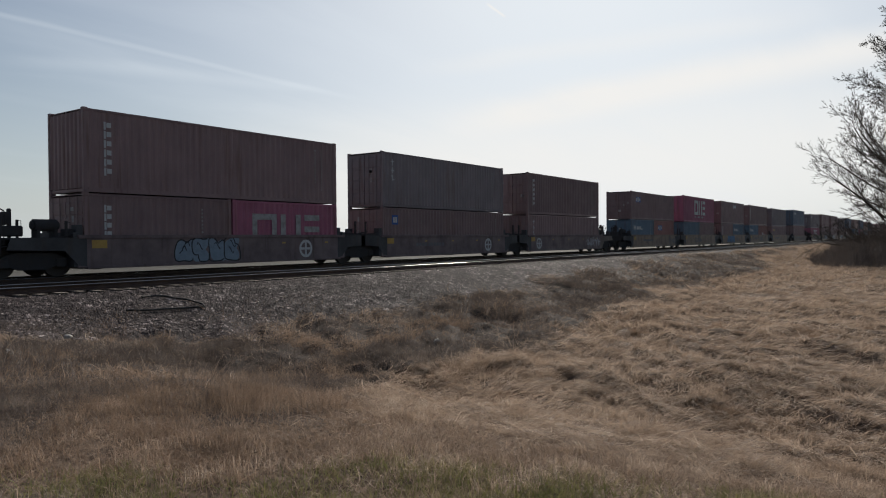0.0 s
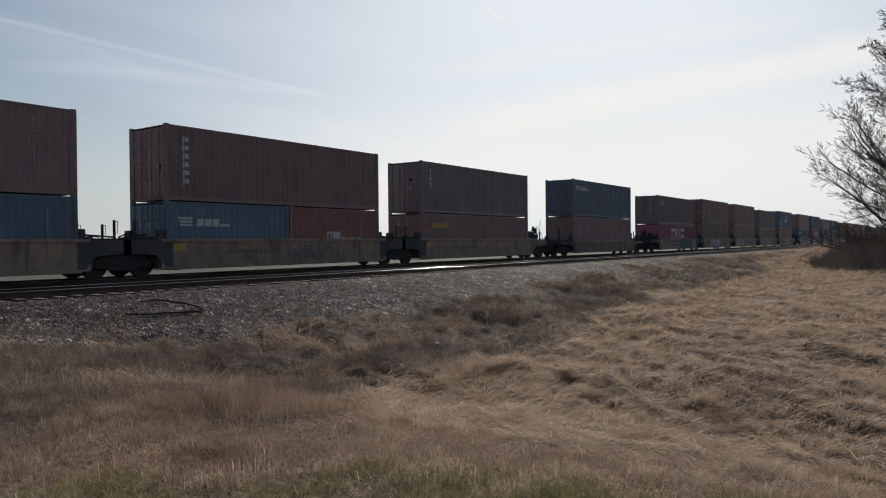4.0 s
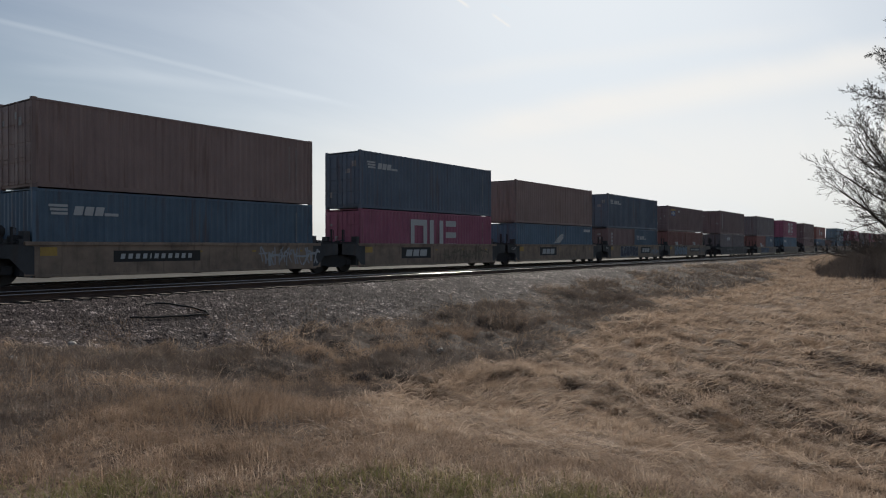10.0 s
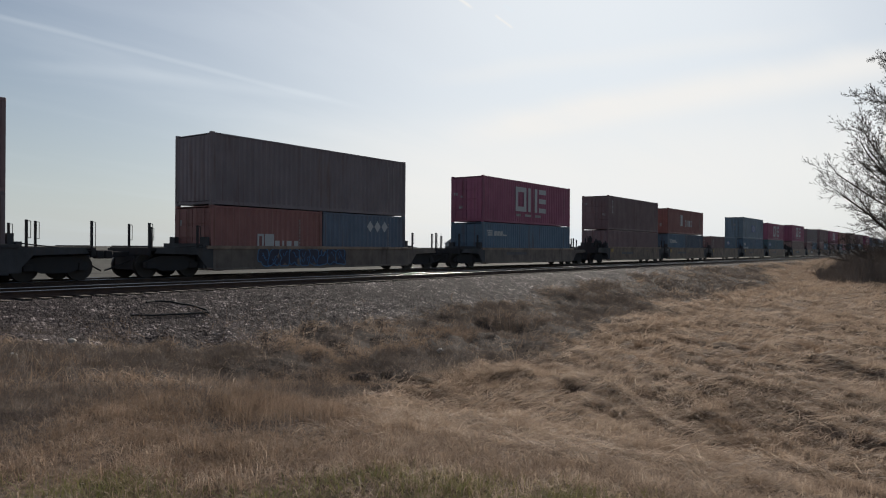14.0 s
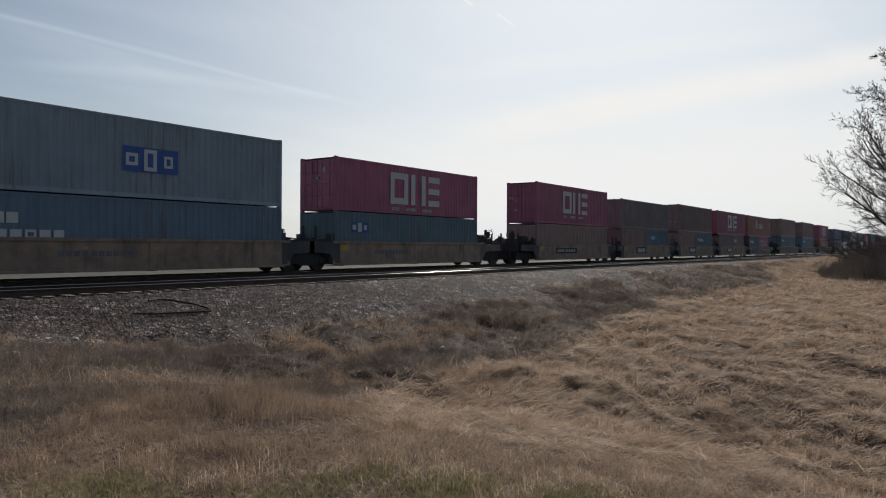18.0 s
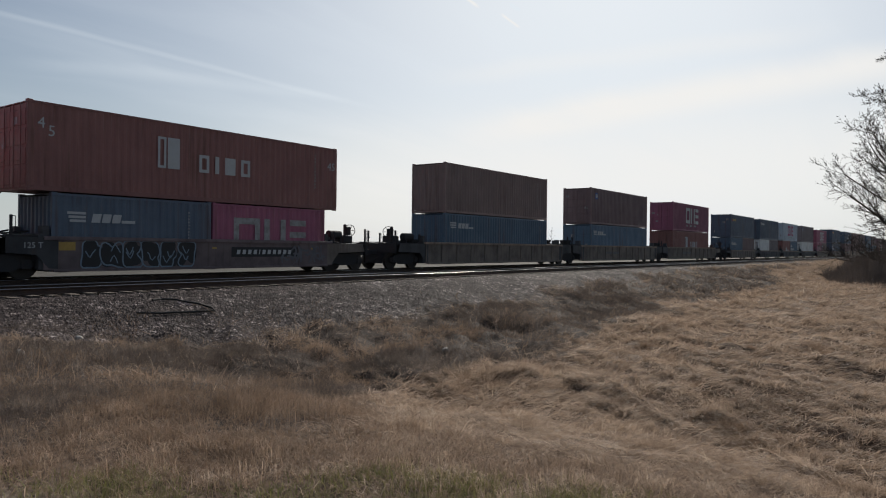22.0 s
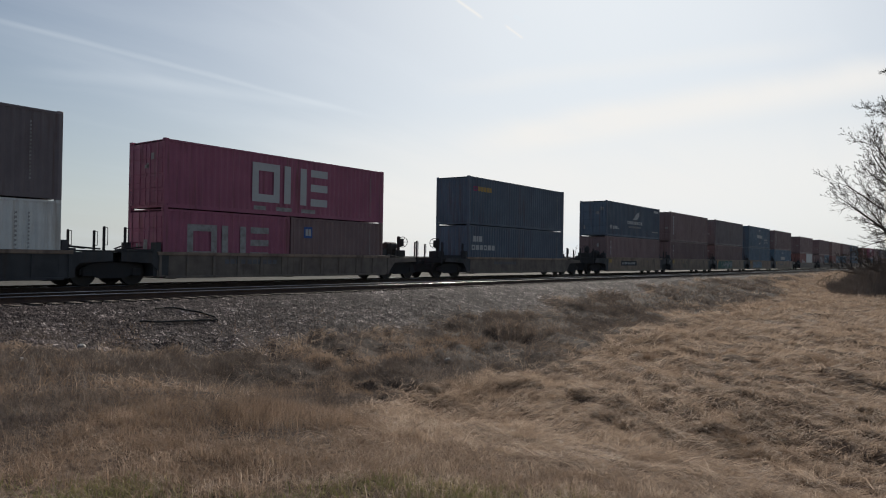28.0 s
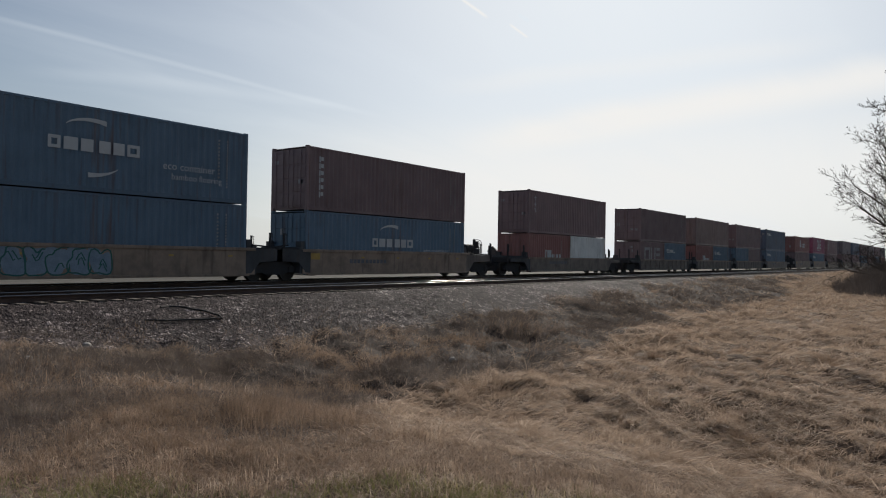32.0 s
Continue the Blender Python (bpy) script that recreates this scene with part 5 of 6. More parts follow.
# leading end, top box, its length, bottom boxes, heights (bottom, top), car paint, marks; colour:livery
STACKS = [
    (-38.2, "brown:column", "brown:none", "LT", "maroon", "w"), (-22.8, "dark:three", "brown:three", "LT", "maroon", "D"), (-7.1, "brown:none", "brown:three", "LT", "maroon", "O"),
    (12.55, "brown:column", "brown:short_column magenta:ring", "LT", "maroon", "wO"), (28.12, "dark:three", "brown:square", "LT", "maroon", "DO"), (43.64, "brown:column", "brown:three", "LT", "maroon", "OW"),
    (63.32, "brown:squares", "blue:flag red:squares", "LL", "yellow", "WD"), (79.00, "magenta:ring", "blue:none brown:none", "LT", "yellow", "w"), (94.55, "brown:diamonds", "brown:short_column blue:flag", "LT", "yellow", "b"),
    (110.07, "brown:column", "blue:flag red:serif", "LT", "yellow", "wD"), (125.93, "dark:three", "brown:seal", "LT", "yellow", "D"),
    (145.51, "navy:flag", "brown:three", "TT", "drab", "D"),
    (165.34, "dark:round", "magenta:ring", "LT", "yellow", "NtT"), (180.75, "brown:column", "brown:three", "TT", "yellow", "wT"), (196.12, "brown:none", "brown:none", "TT", "yellow", "w"),
    (211.53, "dark:three", "tan:none", "LT", "yellow", "Ww"), (227.02, "navy:wing", "tan:column", "TT", "yellow", "wT"),
    (246.70, "tan:none", "blue:flag", "TT", "yellow", "NW"), (262.12, "navy:flag", "magenta:ring", "TT", "yellow", "Lk"), (277.47, "tan:none", "blue:wing", "LT", "yellow", "LT"),
    (292.93, "navy:flag", "brown:short_column blue:flag", "LT", "yellow", "LkT"), (308.25, "brown:squares_yellow", "red:serif red:serif", "LL", "yellow", "wN"),
    (328.12, "brown:column", "dark:diamonds dark:none", "LT", "black", "D"), (347.82, "dark:none", "red:serif navy:diamonds", "LT", "drab", "w"), (367.68, "magenta:ring", "blue:flag", "LT", "drab", "D"),
    (387.24, "brown:three", "brown:none", "LT", "yellow", "D"), (402.48, "red:serif", "blue:flag navy:none", "LL", "yellow", "DT"), (417.99, "", "brown:three blue:squares", "LL", "yellow", "T"),
    (433.62, "pale_blue:squares", "blue:horse", "LT", "yellow", "D"), (449.11, "magenta:ring", "teal:squares", "LL", "yellow", "D"),
    (468.85, "magenta:ring", "tan:none", "LT", "yellow", "N"), (484.23, "dark:none", "brown:none blue:squares", "LL", "yellow", "LT"), (499.65, "brown:none", "brown:none blue:flag", "LT", "yellow", "LkT"),
    (515.06, "magenta:ring:45", "brown:three brown:squares", "LT", "yellow", "LT"), (530.43, "red:serif:45", "navy:flag magenta:ring", "LT", "maroon", "wNT"),
    (552.04, "tan:none", "blue:flag", "TT", "drab", "rJ"), (571.55, "brown:square", "blue:flag", "TT", "drab", "rDJ"), (591.06, "magenta:ring", "red:serif", "TT", "drab", "rDJ"),
    (612.75, "navy:seal", "blue:flag brown:none", "LT", "drab", "rD"), (628.48, "navy:flag", "white:none dark:three", "LT", "black", "rD"), (644.11, "grey:ring_magenta", "red:serif blue:horse", "LT", "black", "r"),
    (660.19, "dark:square", "white:none white:none", "LT", "black", "rD"), (676.06, "magenta:ring", "magenta:ring brown:square", "LL", "drab", "rD"),
    (695.89, "navy:seal", "navy:horse", "TT", "drab", "D"), (715.75, "navy:wing", "brown:three", "TT", "yellow", "N"), (731.10, "brown:column", "brown:three", "TT", "yellow", "wT"),
    (746.43, "dark:none", "brown:none", "TT", "yellow", "tT"), (761.93, "blue:swoosh", "blue:none", "TT", "yellow", "bW"), (777.36, "brown:column", "blue:swoosh", "TT", "yellow", "D"),
    (796.97, "brown:three", "red:serif white:none", "LT", "drab", "D"), (816.55, "brown:none", "brown:ring blue:flag", "LT", "drab", "r"), (832.1, "tan:none", "red:serif blue:flag", "LT", "drab", "r"),
    (847.7, "brown:none", "blue:none brown:none", "LT", "drab", "r"), (863.3, "navy:flag", "blue:flag", "LT", "drab", "D"), (883.0, "red:serif", "brown:none", "LL", "yellow", "D"),
    (898.5, "magenta:ring", "blue:flag", "LT", "yellow", "D"), (914.0, "brown:column", "brown:none", "LT", "yellow", "w"), (933.6, "dark:none", "brown:three", "TT", "yellow", "D"),
    (949.1, "navy:none", "brown:none", "TT", "yellow", "D"), (964.6, "brown:none", "blue:none", "TT", "drab", ""), (980.1, "dark:none", "brown:none", "TT", "drab", ""), (995.6, "brown:none", "navy:none", "TT", "drab", ""), (1011.1, "dark:none", "red:none", "TT", "drab", ""),
]
NAMES = {"brown": "brown-red", "tan": "tan-brown", "dark": "dark brown", "navy": "dark navy", "blue": "blue", "pale_blue": "pale blue-grey", "magenta": "bright magenta", "red": "red-orange", "white": "white", "grey": "light grey", "teal": "teal"}
RIDERS = []                             # every moving thing with its place on the train


def add_box(spec, u, z, length, h, where, lead_doors):
    colour, livery = spec.split(":")[:2]
    emblem = " with pale emblem" if livery != "none" else ""
    size = {6.058: "twenty-foot ", 12.192: "forty-foot ", 13.716: "forty-five-foot "}[length]
    c = container(length, h, colour, NAMES[colour] + " corrugated " + size + "container" + emblem + ", " + where, lead_doors, brand(livery, length, h))
    RIDERS.append((c, u, z))


def consist():
    us = [s[0] for s in STACKS]
    for i, (u, top_spec, low_spec, hs, paint, mk) in enumerate(STACKS):
        hb, ht = (TALL if ch == "T" else LOW for ch in hs)
        z = 0.25
        lows = low_spec.split()
        if len(lows) == 2:
            add_box(lows[0], u, z, 6.058, hb, "in a well car", i % 3 != 1)
            add_box(lows[1], u + 6.134, z, 6.058, hb, "in a well car", False)
        else:
            add_box(lows[0], u, z, 12.192, hb, "in a well car", i % 2 == 0)
        if top_spec:
            length = 13.716 if top_spec.endswith("45") else 12.192
            add_box(top_spec, u - (0.762 if length > 13 else 0), z + hb + 0.016, length, ht, "stacked on another", i % 4 != 3)
        before = u - us[i - 1] if i else 20
        after = us[i + 1] - u if i + 1 < len(us) else 20
        lead, trail = ("end" if before > 17.5 else "joint"), ("end" if after > 17.5 else "joint")
        long_well = "J" in mk           # long wells that share trucks
        if long_well:
            lead = "joint" if "J" in STACKS[i - 1][5] else "end"
            trail = "joint" if "J" in STACKS[i + 1][5] else "end"
        over = 2.05 if long_well else 0.32
        ribbed = "r" in mk
        top = 1.46 if long_well else 1.22 if paint in ("drab", "black") else 1.40
        car = well_car(paint, lead, trail, over, top, ribbed, 2 if paint in ("yellow", "maroon") or u in (552.04, 676.06) else 1 if u in (328.12, 612.75, 695.89) else 0, i, side_marks(mk, i, top, u), ((before - 12.19) / 2 - 0.03, (after - 12.19) / 2 - 0.03))
        if lead == "end":
            truck(car, -1.62 - (over - 0.32))
        truck(car, 12.19 + (after - 12.19) / 2 if trail == "joint" else 12.19 + 1.62 + (over - 0.32))
        RIDERS.append((car, u, 0.0))


def motions():
    """The train rolls by at a steady 85 km/h."""
    for ob, u, z in RIDERS:
        walk(ob, [(t, pose(u - 23.617 * t - 0.00075 * (t * t - 32 * t), TRACK, z)) for t in (0.0, 8.0, 16.0, 24.0, 32.0)])


near_track = track(SIDE_TRACK, "empty near track of rusty rails on weathered ties")
train_track = track(TRACK, "track under the train, rails on weathered ties")
consist()


# ---- ties ----
def tie_mesh(seed):
    bm = boxes((-0.115, 0.115, -1.30, 1.30, -0.36, -0.185), bevel=0.012)
    rg = random.Random(seed)
    for v in bm.verts:
        v.co += Vector((rg.uniform(-0.01, 0.01), rg.uniform(-0.03, 0.03), rg.uniform(-0.008, 0.008)))
    me = bpy.data.meshes.new("tie")
    bm.to_mesh(me)
    bm.free()
    me.materials.append(TIE)
    return me


def ties():
    shapes = [tie_mesh(k) for k in range(6)]
    rg = random.Random(4)
    for i in range(190):
        o = part("tie", shapes[rg.randrange(6)], None, near_track)
        o.location = (4.0 + i * 0.495, SIDE_TRACK + rg.uniform(-0.07, 0.07), rg.uniform(-0.008, 0.012))
        o.rotation_euler.z = rg.uniform(-0.015, 0.015)
    for tr, y, runs in ((near_track, SIDE_TRACK, ((-120, 4.0), (98.05, 420))), (train_track, TRACK, ((-120, 420),))):
        vs, fs = [], []
        base = np.array([v.co for v in shapes[0].vertices])
        faces = [list(p.vertices) for p in shapes[0].polygons]
        for a, b in runs:
            for x in np.arange(a, b, 0.495):
                o = len(vs)
                vs += (base + [x, y + rg.uniform(-0.07, 0.07), 0]).tolist()
                fs += [[q + o for q in f] for f in faces]
        me = bpy.data.meshes.new("ties")
        me.from_pydata(vs, [], fs)
        me.materials.append(TIE)
        tagged(part("ties", me, None, tr), kind="stuff")


# ---- bare trees ----
def tubes(segs, sides):
    """Joins tapering pieces (start, end, radius, radius) into arrays."""
    p = np.array([s[0] for s in segs])
    q = np.array([s[1] for s in segs])
    r0, r1 = np.array([s[2] for s in segs]), np.array([s[3] for s in segs])
    d = q - p
    d /= np.linalg.norm(d, axis=1)[:, None] + 1e-9
    ref = np.where(np.abs(d[:, 2:3]) > 0.9, [[1.0, 0, 0]], [[0, 0, 1.0]])
    u = np.cross(d, ref)
    u /= np.linalg.norm(u, axis=1)[:, None]
    w = np.cross(d, u)
    a = np.arange(sides) * 2 * np.pi / sides
    ring = u[:, None] * np.cos(a)[None, :, None] + w[:, None] * np.sin(a)[None, :, None]
    v = np.concatenate([p[:, None] + ring * r0[:, None, None], q[:, None] + ring * r1[:, None, None]], 1).reshape(-1, 3)
    k = (np.arange(len(segs)) * 2 * sides)[:, None, None]
    i = np.arange(sides)
    f = np.stack([i, (i + 1) % sides, (i + 1) % sides + sides, i + sides], 1)[None] + k
    return v, f.reshape(-1, 4)


def bare_tree(name, label, x, y, tall, spread, seed, limbs=92, subs=24, twigs=12, group=""):
    """A leader with long limbs, longest low down, that branch to either side and end in upturned twigs."""
    rg = random.Random(seed)
    wood, fine = [], []

    def run(p, d, length, r, n, lift, into, stops):
        for s in range(n):
            d = (d + Vector((rg.uniform(-1, 1), rg.uniform(-1, 1), rg.uniform(-0.7, 0.7))) * 0.13 + Vector((0, 0, lift))).normalized()
            q = p + d * length / n
            r2 = r * (1 - 0.75 / n)
            into.append((tuple(p), tuple(q), r, r2))
            p, r = q, r2
            stops.append((p.copy(), d.copy(), r))

    stops = []
    run(Vector((0, 0, 0)), Vector((0.02, 0.03, 1)).normalized(), tall, tall * 0.013, 14, 0.05, wood, stops)
    for i in range(limbs):
        k = (i + 0.5) / limbs
        h = 0.07 + 0.9 * k ** 1.15
        m = min(int(h * 14), 13)
        p, d, r = stops[m]
        a = i * 2.4 + rg.uniform(-0.4, 0.4)
        out = Vector((math.cos(a), math.sin(a), rg.uniform(0.1, 0.5) + 0.85 * k)).normalized()
        length = tall * spread * (1.02 - h) ** 0.95 * rg.uniform(0.75, 1.1)
        line = []
        run(p, out, length, max(r * 0.17, tall * 0.0012), 7, 0.035, wood, line)
        for p2, d2, r2 in line[1:]:
            for _ in range(max(1, subs // 4)):
                side = (d2 * 0.8 + Vector((rg.uniform(-1, 1), rg.uniform(-1, 1), rg.uniform(-0.4, 0.7)))).normalized()
                l2 = []
                run(p2, side, length * rg.uniform(0.2, 0.45) * (0.5 + 0.5 * (1 - h)), max(r2 * 0.45, tall * 0.0007), 4, 0.06, fine, l2)
                for p3, d3, r3 in l2:
                    for _ in range(max(1, twigs // 3)):
                        tip = (d3 * 0.55 + Vector((rg.uniform(-1, 1), rg.uniform(-1, 1), rg.uniform(-0.3, 0.9)))).normalized()
                        run(p3, tip, length * rg.uniform(0.04, 0.10), tall * 0.00060, 1, 0.16, fine, [])
    t = tagged(new(name), label, "tree", group)
    t.location = (x, y, float(height(np.array([x]), np.array([y]))[0]) - 0.1)
    part("trunk", mesh_from("trunk", *tubes(wood, 6), BARK), None, t)
    part("crown", mesh_from("crown", *tubes(fine, 3), BARK), None, t)


def spreading_tree(name, label, x, y, tall, seed):
    """An old bare tree: tiers of long limbs that rise outwards, fork three times over and end in upturned twigs."""
    rg = random.Random(seed)
    wood, fine, twigs = [], [], []

    def bough(p, d, length, r, level):
        n = (8, 4, 2, 1)[level]
        into = (wood, fine, fine, twigs)[level]
        for s in range(n):
            d = (d + Vector((rg.uniform(-1, 1), rg.uniform(-1, 1), rg.uniform(-1, 1))) * (0.13, 0.17, 0.20, 0.22)[level] + Vector((0, 0, (0.012, 0.03, 0.07, 0.16)[level]))).normalized()
            q = p + d * length / n
            r2 = max(r * (1 - 0.78 / n), 0.008)
            into.append((tuple(p), tuple(q), r, r2))
            p, r = q, r2
            if level == 3 or (level == 0 and s < 1):
                continue
            for _ in range((2, 3, 4)[level] if s < n - 1 else (3, 3, 5)[level]):
                w = Vector((rg.gauss(0, 1), rg.gauss(0, 1), rg.gauss(0, 0.8)))
                w = (w - d * w.dot(d)).normalized()
                k = rg.uniform(0.45, 1.0)
                share = (1 - 0.55 * s / n) * (0.42, 0.42, 0.62)[level] * rg.uniform(0.6, 1.15)
                bough(p, (d + w * k).normalized(), length * share, max(r * 0.55, 0.010), level + 1)

    p, r = Vector((0, 0, 0)), tall * 0.020
    d, line = Vector((0.03, 0.02, 1)).normalized(), [(Vector((0, 0, 0)), r)]
    for i in range(16):
        d = (d + Vector((rg.uniform(-1, 1), rg.uniform(-1, 1), 0.6)) * 0.08).normalized()
        q = p + d * tall / 16
        wood.append((tuple(p), tuple(q), r, r * 0.87))
        p, r = q, r * 0.87
        line.append((p.copy(), r))
    for tip, reach, rise, count in ((0.19, 0.38, 20, 7), (0.23, 0.40, 24, 7), (0.30, 0.38, 30, 7), (0.37, 0.42, 33, 9), (0.45, 0.42, 38, 9), (0.53, 0.40, 44, 9), (0.65, 0.28, 26, 6), (0.71, 0.31, 30, 6), (0.79, 0.21, 30, 6), (0.87, 0.13, 45, 6), (0.95, 0.12, 60, 5)):
        turn = rg.uniform(0, 6.28)
        for i in range(count):
            a = turn + 6.283 * i / count + rg.uniform(-0.3, 0.3)
            e = radians(rise + rg.uniform(-6, 6))
            far = tall * reach * rg.uniform(0.60, 0.82)
            k = min(max(tip * tall - far * 1.3 * math.tan(e), tall * 0.05) / tall * 16, 15.9)
            q, r = line[int(k)]
            bough(q, Vector((math.cos(a) * math.cos(e), math.sin(a) * math.cos(e), math.sin(e))), far / math.cos(e), max(r * 0.27, 0.035), 0)
    t = tagged(new(name), label, "tree")
    t.location = (x, y, float(height(np.array([x]), np.array([y]))[0]) - 0.1)
    part("trunk", mesh_from("trunk", *tubes(wood, 6), BARK), None, t)
    part("crown", mesh_from("crown", *tubes(fine, 3), BARK), None, t)
    p, q = np.array([g[0] for g in twigs]), np.array([g[1] for g in twigs])
    side = np.cross(q - p, np.random.normal(0, 1, p.shape))
    side *= 0.014 / np.linalg.norm(side, axis=1)[:, None]
    part("twig_spray", mesh_from("twig_spray", np.stack([p - side, p + side, q], 1).reshape(-1, 3), np.arange(3 * len(p)).reshape(-1, 3), BARK), None, t)["kind"] = "stuff"


def brush(name, label, n, x0, x1, edge, tall):
    """A thicket: crowded thin stems, each forked."""
    rnd = np.random.uniform
    x = rnd(x0, x1, n)
    y = rnd(-14, 1, n)
    y = edge(x) - rnd(0, 1, n) ** 1.3 * 20
    k = vnoise(x * 0.4, y * 0.4, 51)
    h = tall * (0.55 + 0.6 * k) * rnd(0.55, 1.1, n) * np.clip(0.15 + (edge(x) - y + 4 * (vnoise(x * 0.5, y * 0.5, 52) - 0.5)) / 5.0, 0.1, 1) * np.clip(0.15 + (x - x0) / 10.0, 0.15, 1)
    blades(name, BRUSH, x, y, h, 0.035 * rnd(0.5, 1.4, n), np.abs(np.random.normal(0.2, 0.4, n)), rnd(0, 6.28, n), label, "bushes", 0.25)


# ---- the farm far beyond the track ----
def farmhouse(name, label, x, y, wide, deep, eaves, ridge, walls, roofing):
    z = float(height(np.array([x]), np.array([y]))[0])
    h = tagged(new(name), label, "building")
    h.matrix_basis = pose(x, y, z, 0, 0, 25)
    part("wall", boxes((-wide / 2, wide / 2, -deep / 2, deep / 2, 0, eaves)), walls, h)
    bm = bmesh.new()
    o = 0.4
    pts = [(-deep / 2 - o, eaves - 0.15), (0, ridge), (deep / 2 + o, eaves - 0.15), (deep / 2 + o, eaves + 0.1), (0, ridge + 0.3), (-deep / 2 - o, eaves + 0.1)]
    a = [bm.verts.new((-wide / 2 - o, p, q)) for p, q in pts]
    b = [bm.verts.new((wide / 2 + o, p, q)) for p, q in pts]
    for i in range(6):
        bm.faces.new((a[i], a[(i + 1) % 6], b[(i + 1) % 6], b[i]))
    for ring in (a, b):
        bm.faces.new((ring[0], ring[1], ring[4], ring[5]))
        bm.faces.new((ring[1], ring[2], ring[3], ring[4]))
    bmesh.ops.recalc_face_normals(bm, faces=bm.faces[:])
    rf = part("roof", bm, roofing, h)
    bm = bmesh.new()
    for s in (-1, 1):
        bm.faces.new([bm.verts.new((s * wide / 2, p, q)) for p, q in ((-deep / 2, eaves), (deep / 2, eaves), (0, ridge))])
    part("gable", bm, walls, h)
    for k in (-0.3, 0.0, 0.3):
        part("window", boxes((k * wide - 0.5, k * wide + 0.5, -deep / 2 - 0.05, -deep / 2, 1.0, 2.4)), MARK_K, h)
    return rf


SIDING = shade("pale_wood_siding", (0.42, 0.41, 0.39), 0.8, 0, (0.3, 0.29, 0.27), 2, 0.6, 20, 0.1)
BARN = shade("dark_barn_boards", (0.12, 0.09, 0.08), 0.85, 0, (0.07, 0.06, 0.055), 2, 0.6, 20, 0.1)
METAL_ROOF = shade("sheet_metal_roof", (0.62, 0.62, 0.62), 0.35, 0.5, (0.5, 0.49, 0.47), 2, 0.5, 20, 0.05)
SHINGLE = shade("grey_roof_shingles", (0.14, 0.135, 0.135), 0.85, 0, (0.09, 0.085, 0.08), 2, 0.6, 20, 0.1)


# ---- loose things on the ballast ----
def hose_loop():
    pts = [(9.9, 16.95), (10.6, 16.86), (11.4, 16.80), (12.05, 16.72), (12.15, 16.95), (11.95, 17.4), (11.6, 17.85), (11.2, 17.95), (10.9, 17.88)]
    bm = bmesh.new()
    line = []
    for i in range(8 * 5 + 1):
        a = min(i // 5, 7)
        u = i / 5 - a
        x, y = pts[a][0] * (1 - u) + pts[a + 1][0] * u, pts[a][1] * (1 - u) + pts[a + 1][1] * u
        line.append(Vector((x, y, float(height(np.array([x]), np.array([y]))[0]) + 0.06)))
    rings = []
    for i, q in enumerate(line):
        d = (line[min(i + 1, len(line) - 1)] - line[max(i - 1, 0)]).normalized()
        s = Vector((-d.y, d.x, 0)).normalized()
        w = d.cross(s)
        rings.append([bm.verts.new(q + (s * math.cos(k * math.pi / 3) + w * math.sin(k * math.pi / 3)) * 0.028) for k in range(6)])
    for r0, r1 in zip(rings, rings[1:]):
        for k in range(6):
            bm.faces.new((r0[k], r0[(k + 1) % 6], r1[(k + 1) % 6], r1[k]))
    bm.faces.new(rings[0])
    bm.faces.new(rings[-1])
    bmesh.ops.recalc_face_normals(bm, faces=bm.faces[:])
    me = bpy.data.meshes.new("discarded_hose")
    bm.to_mesh(me)
    bm.free()
    me.materials.append(RUBBER)
    tagged(new("discarded_hose", me), "black rubber hose lying in a loop on the ballast", "hose")


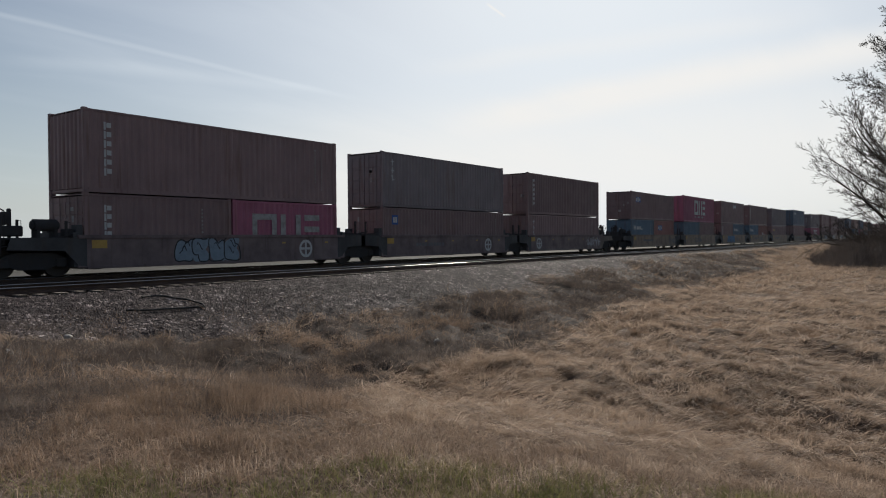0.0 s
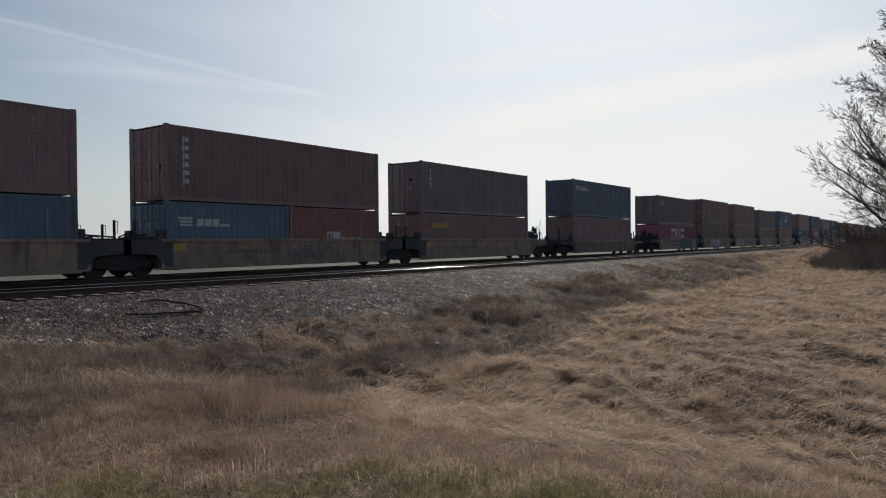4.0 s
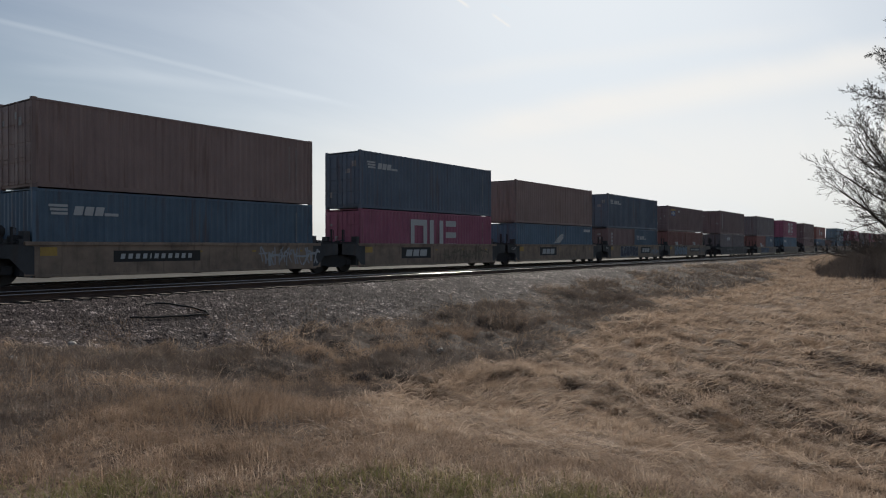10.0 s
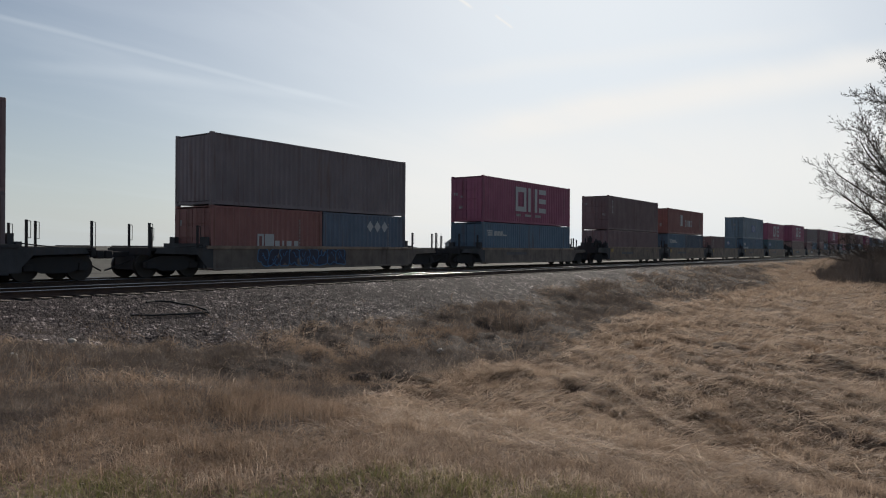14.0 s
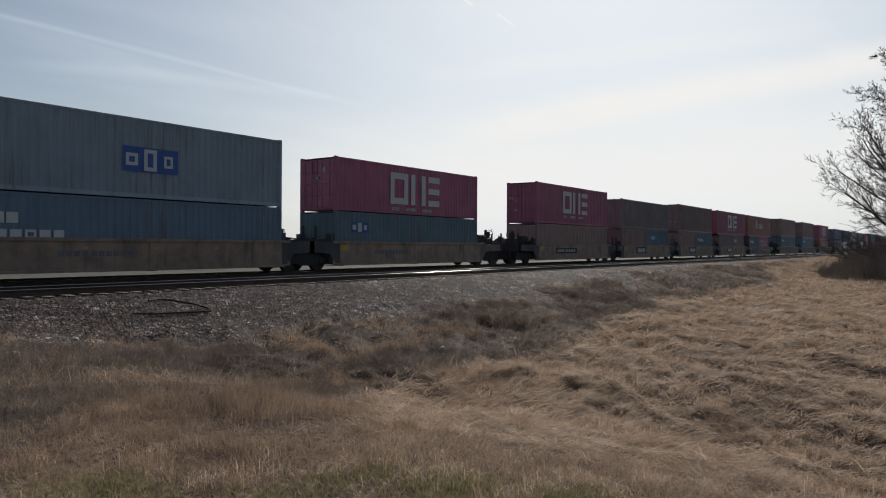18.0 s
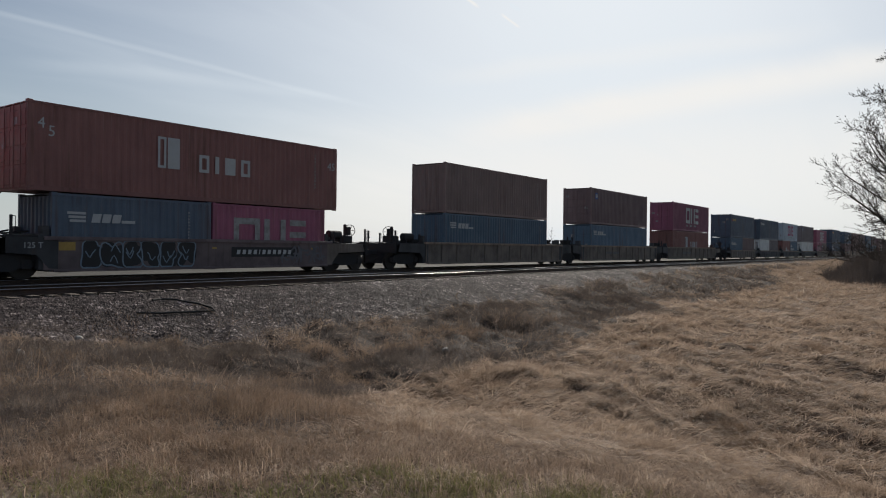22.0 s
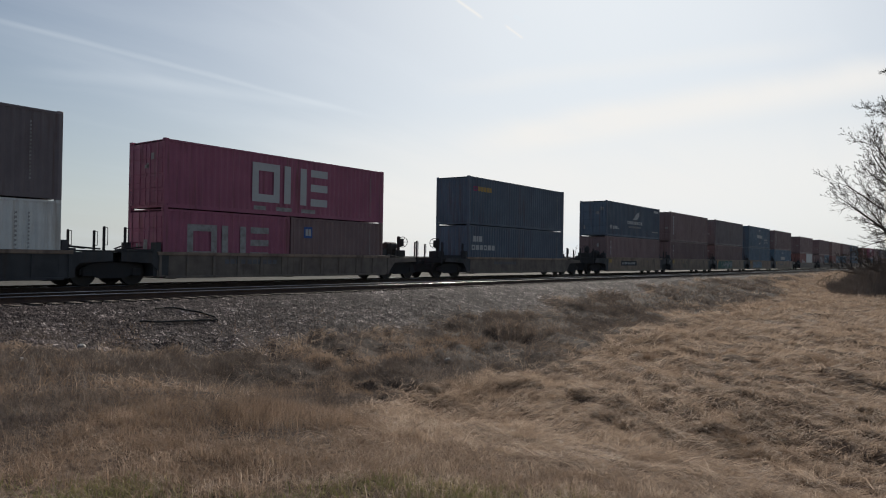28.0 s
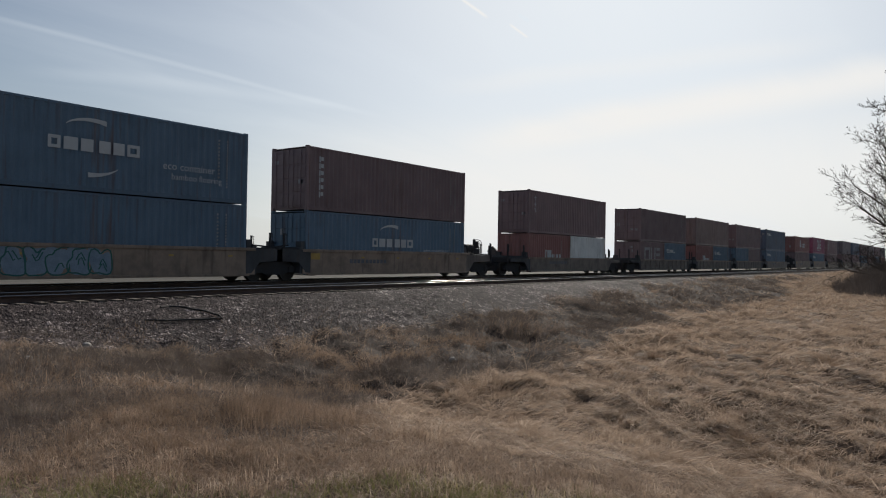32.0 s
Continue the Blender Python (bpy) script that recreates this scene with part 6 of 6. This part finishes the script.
def pale_stone(x, y, r, seed):
    bm = bmesh.new()
    bmesh.ops.create_icosphere(bm, subdivisions=2, radius=r)
    rg = random.Random(seed)
    for v in bm.verts:
        v.co = Vector((v.co.x * 1.2, v.co.y, v.co.z * 0.8)) * rg.uniform(0.82, 1.12)
    me = bpy.data.meshes.new("stone")
    bm.to_mesh(me)
    bm.free()
    me.materials.append(STONE_W)
    o = tagged(new("stone", me), "pale chunk of limestone lying in the weeds", "stone", "stones in the weeds")
    o.location = (x, y, float(height(np.array([x]), np.array([y]))[0]) + r * 0.7)


def far_woods():
    """Low belts of bare trees along the horizon."""
    rnd = np.random.uniform
    n = 5000
    a = np.radians(rnd(22, 35, n))
    keep = vnoise(a * 9, a * 0 + 3, 61) > 0.45
    a = a[keep]
    k = len(a)
    r = rnd(1300, 1700, k)
    x, y = r * np.cos(a), r * np.sin(a)
    blades("far_woods", BRUSH, x, y, rnd(2, 7, k) * (0.5 + vnoise(a * 40, a * 0, 62)), rnd(0.4, 1.2, k), rnd(0, 0.3, k), rnd(0, 6.28, k), "belts of bare trees along the far horizon", "woods", 0.3)


ties()
spreading_tree("tree", "tall spreading bare tree above dark brush", 80.0, 0.6, 29.0, 5)
brush("brush", "dark leafless brush along the foot of the embankment", 52000, 64, 150, lambda x: np.interp(x, [64, 72, 84, 150], [5.5, 10.0, 12.3, 16.0]), 4.1)
brush("brush", "tall dark brush round the foot of the tree", 14000, 68, 96, lambda x: np.interp(x, [68, 80, 96], [4.0, 8.0, 9.0]), 6.4)
farmhouse("farmhouse", "small pale farmhouse with a bright metal roof, far off", 326.5, 230.5, 8, 7, 4.6, 7.4, SIDING, METAL_ROOF)
farmhouse("shed", "dark gabled shed beside the farmhouse", 335.4, 218.0, 5, 5, 5.4, 8.0, BARN, SHINGLE)
farmhouse("barn", "long dark barn among bare trees", 341.5, 208.5, 13, 9, 4.6, 7.6, BARN, SHINGLE)
for i, (x, y, h) in enumerate(((322, 236, 11), (330, 225, 12), (337, 213, 14), (344, 205, 13), (347, 198, 12), (366, 190, 15), (372, 184, 11), (250, 240, 10), (420, 150, 12))):
    bare_tree("farm_tree", "bare tree standing at the far farm", x, y, h, 0.42, 20 + i, 22, 4, 3, "trees at the farm")
far_woods()
hose_loop()
for i, (x, y, r) in enumerate(((15.27, 11.16, 0.09), (7.4, 14.87, 0.075), (4.8, 11.4, 0.06))):
    pale_stone(x, y, r, i)

motions()
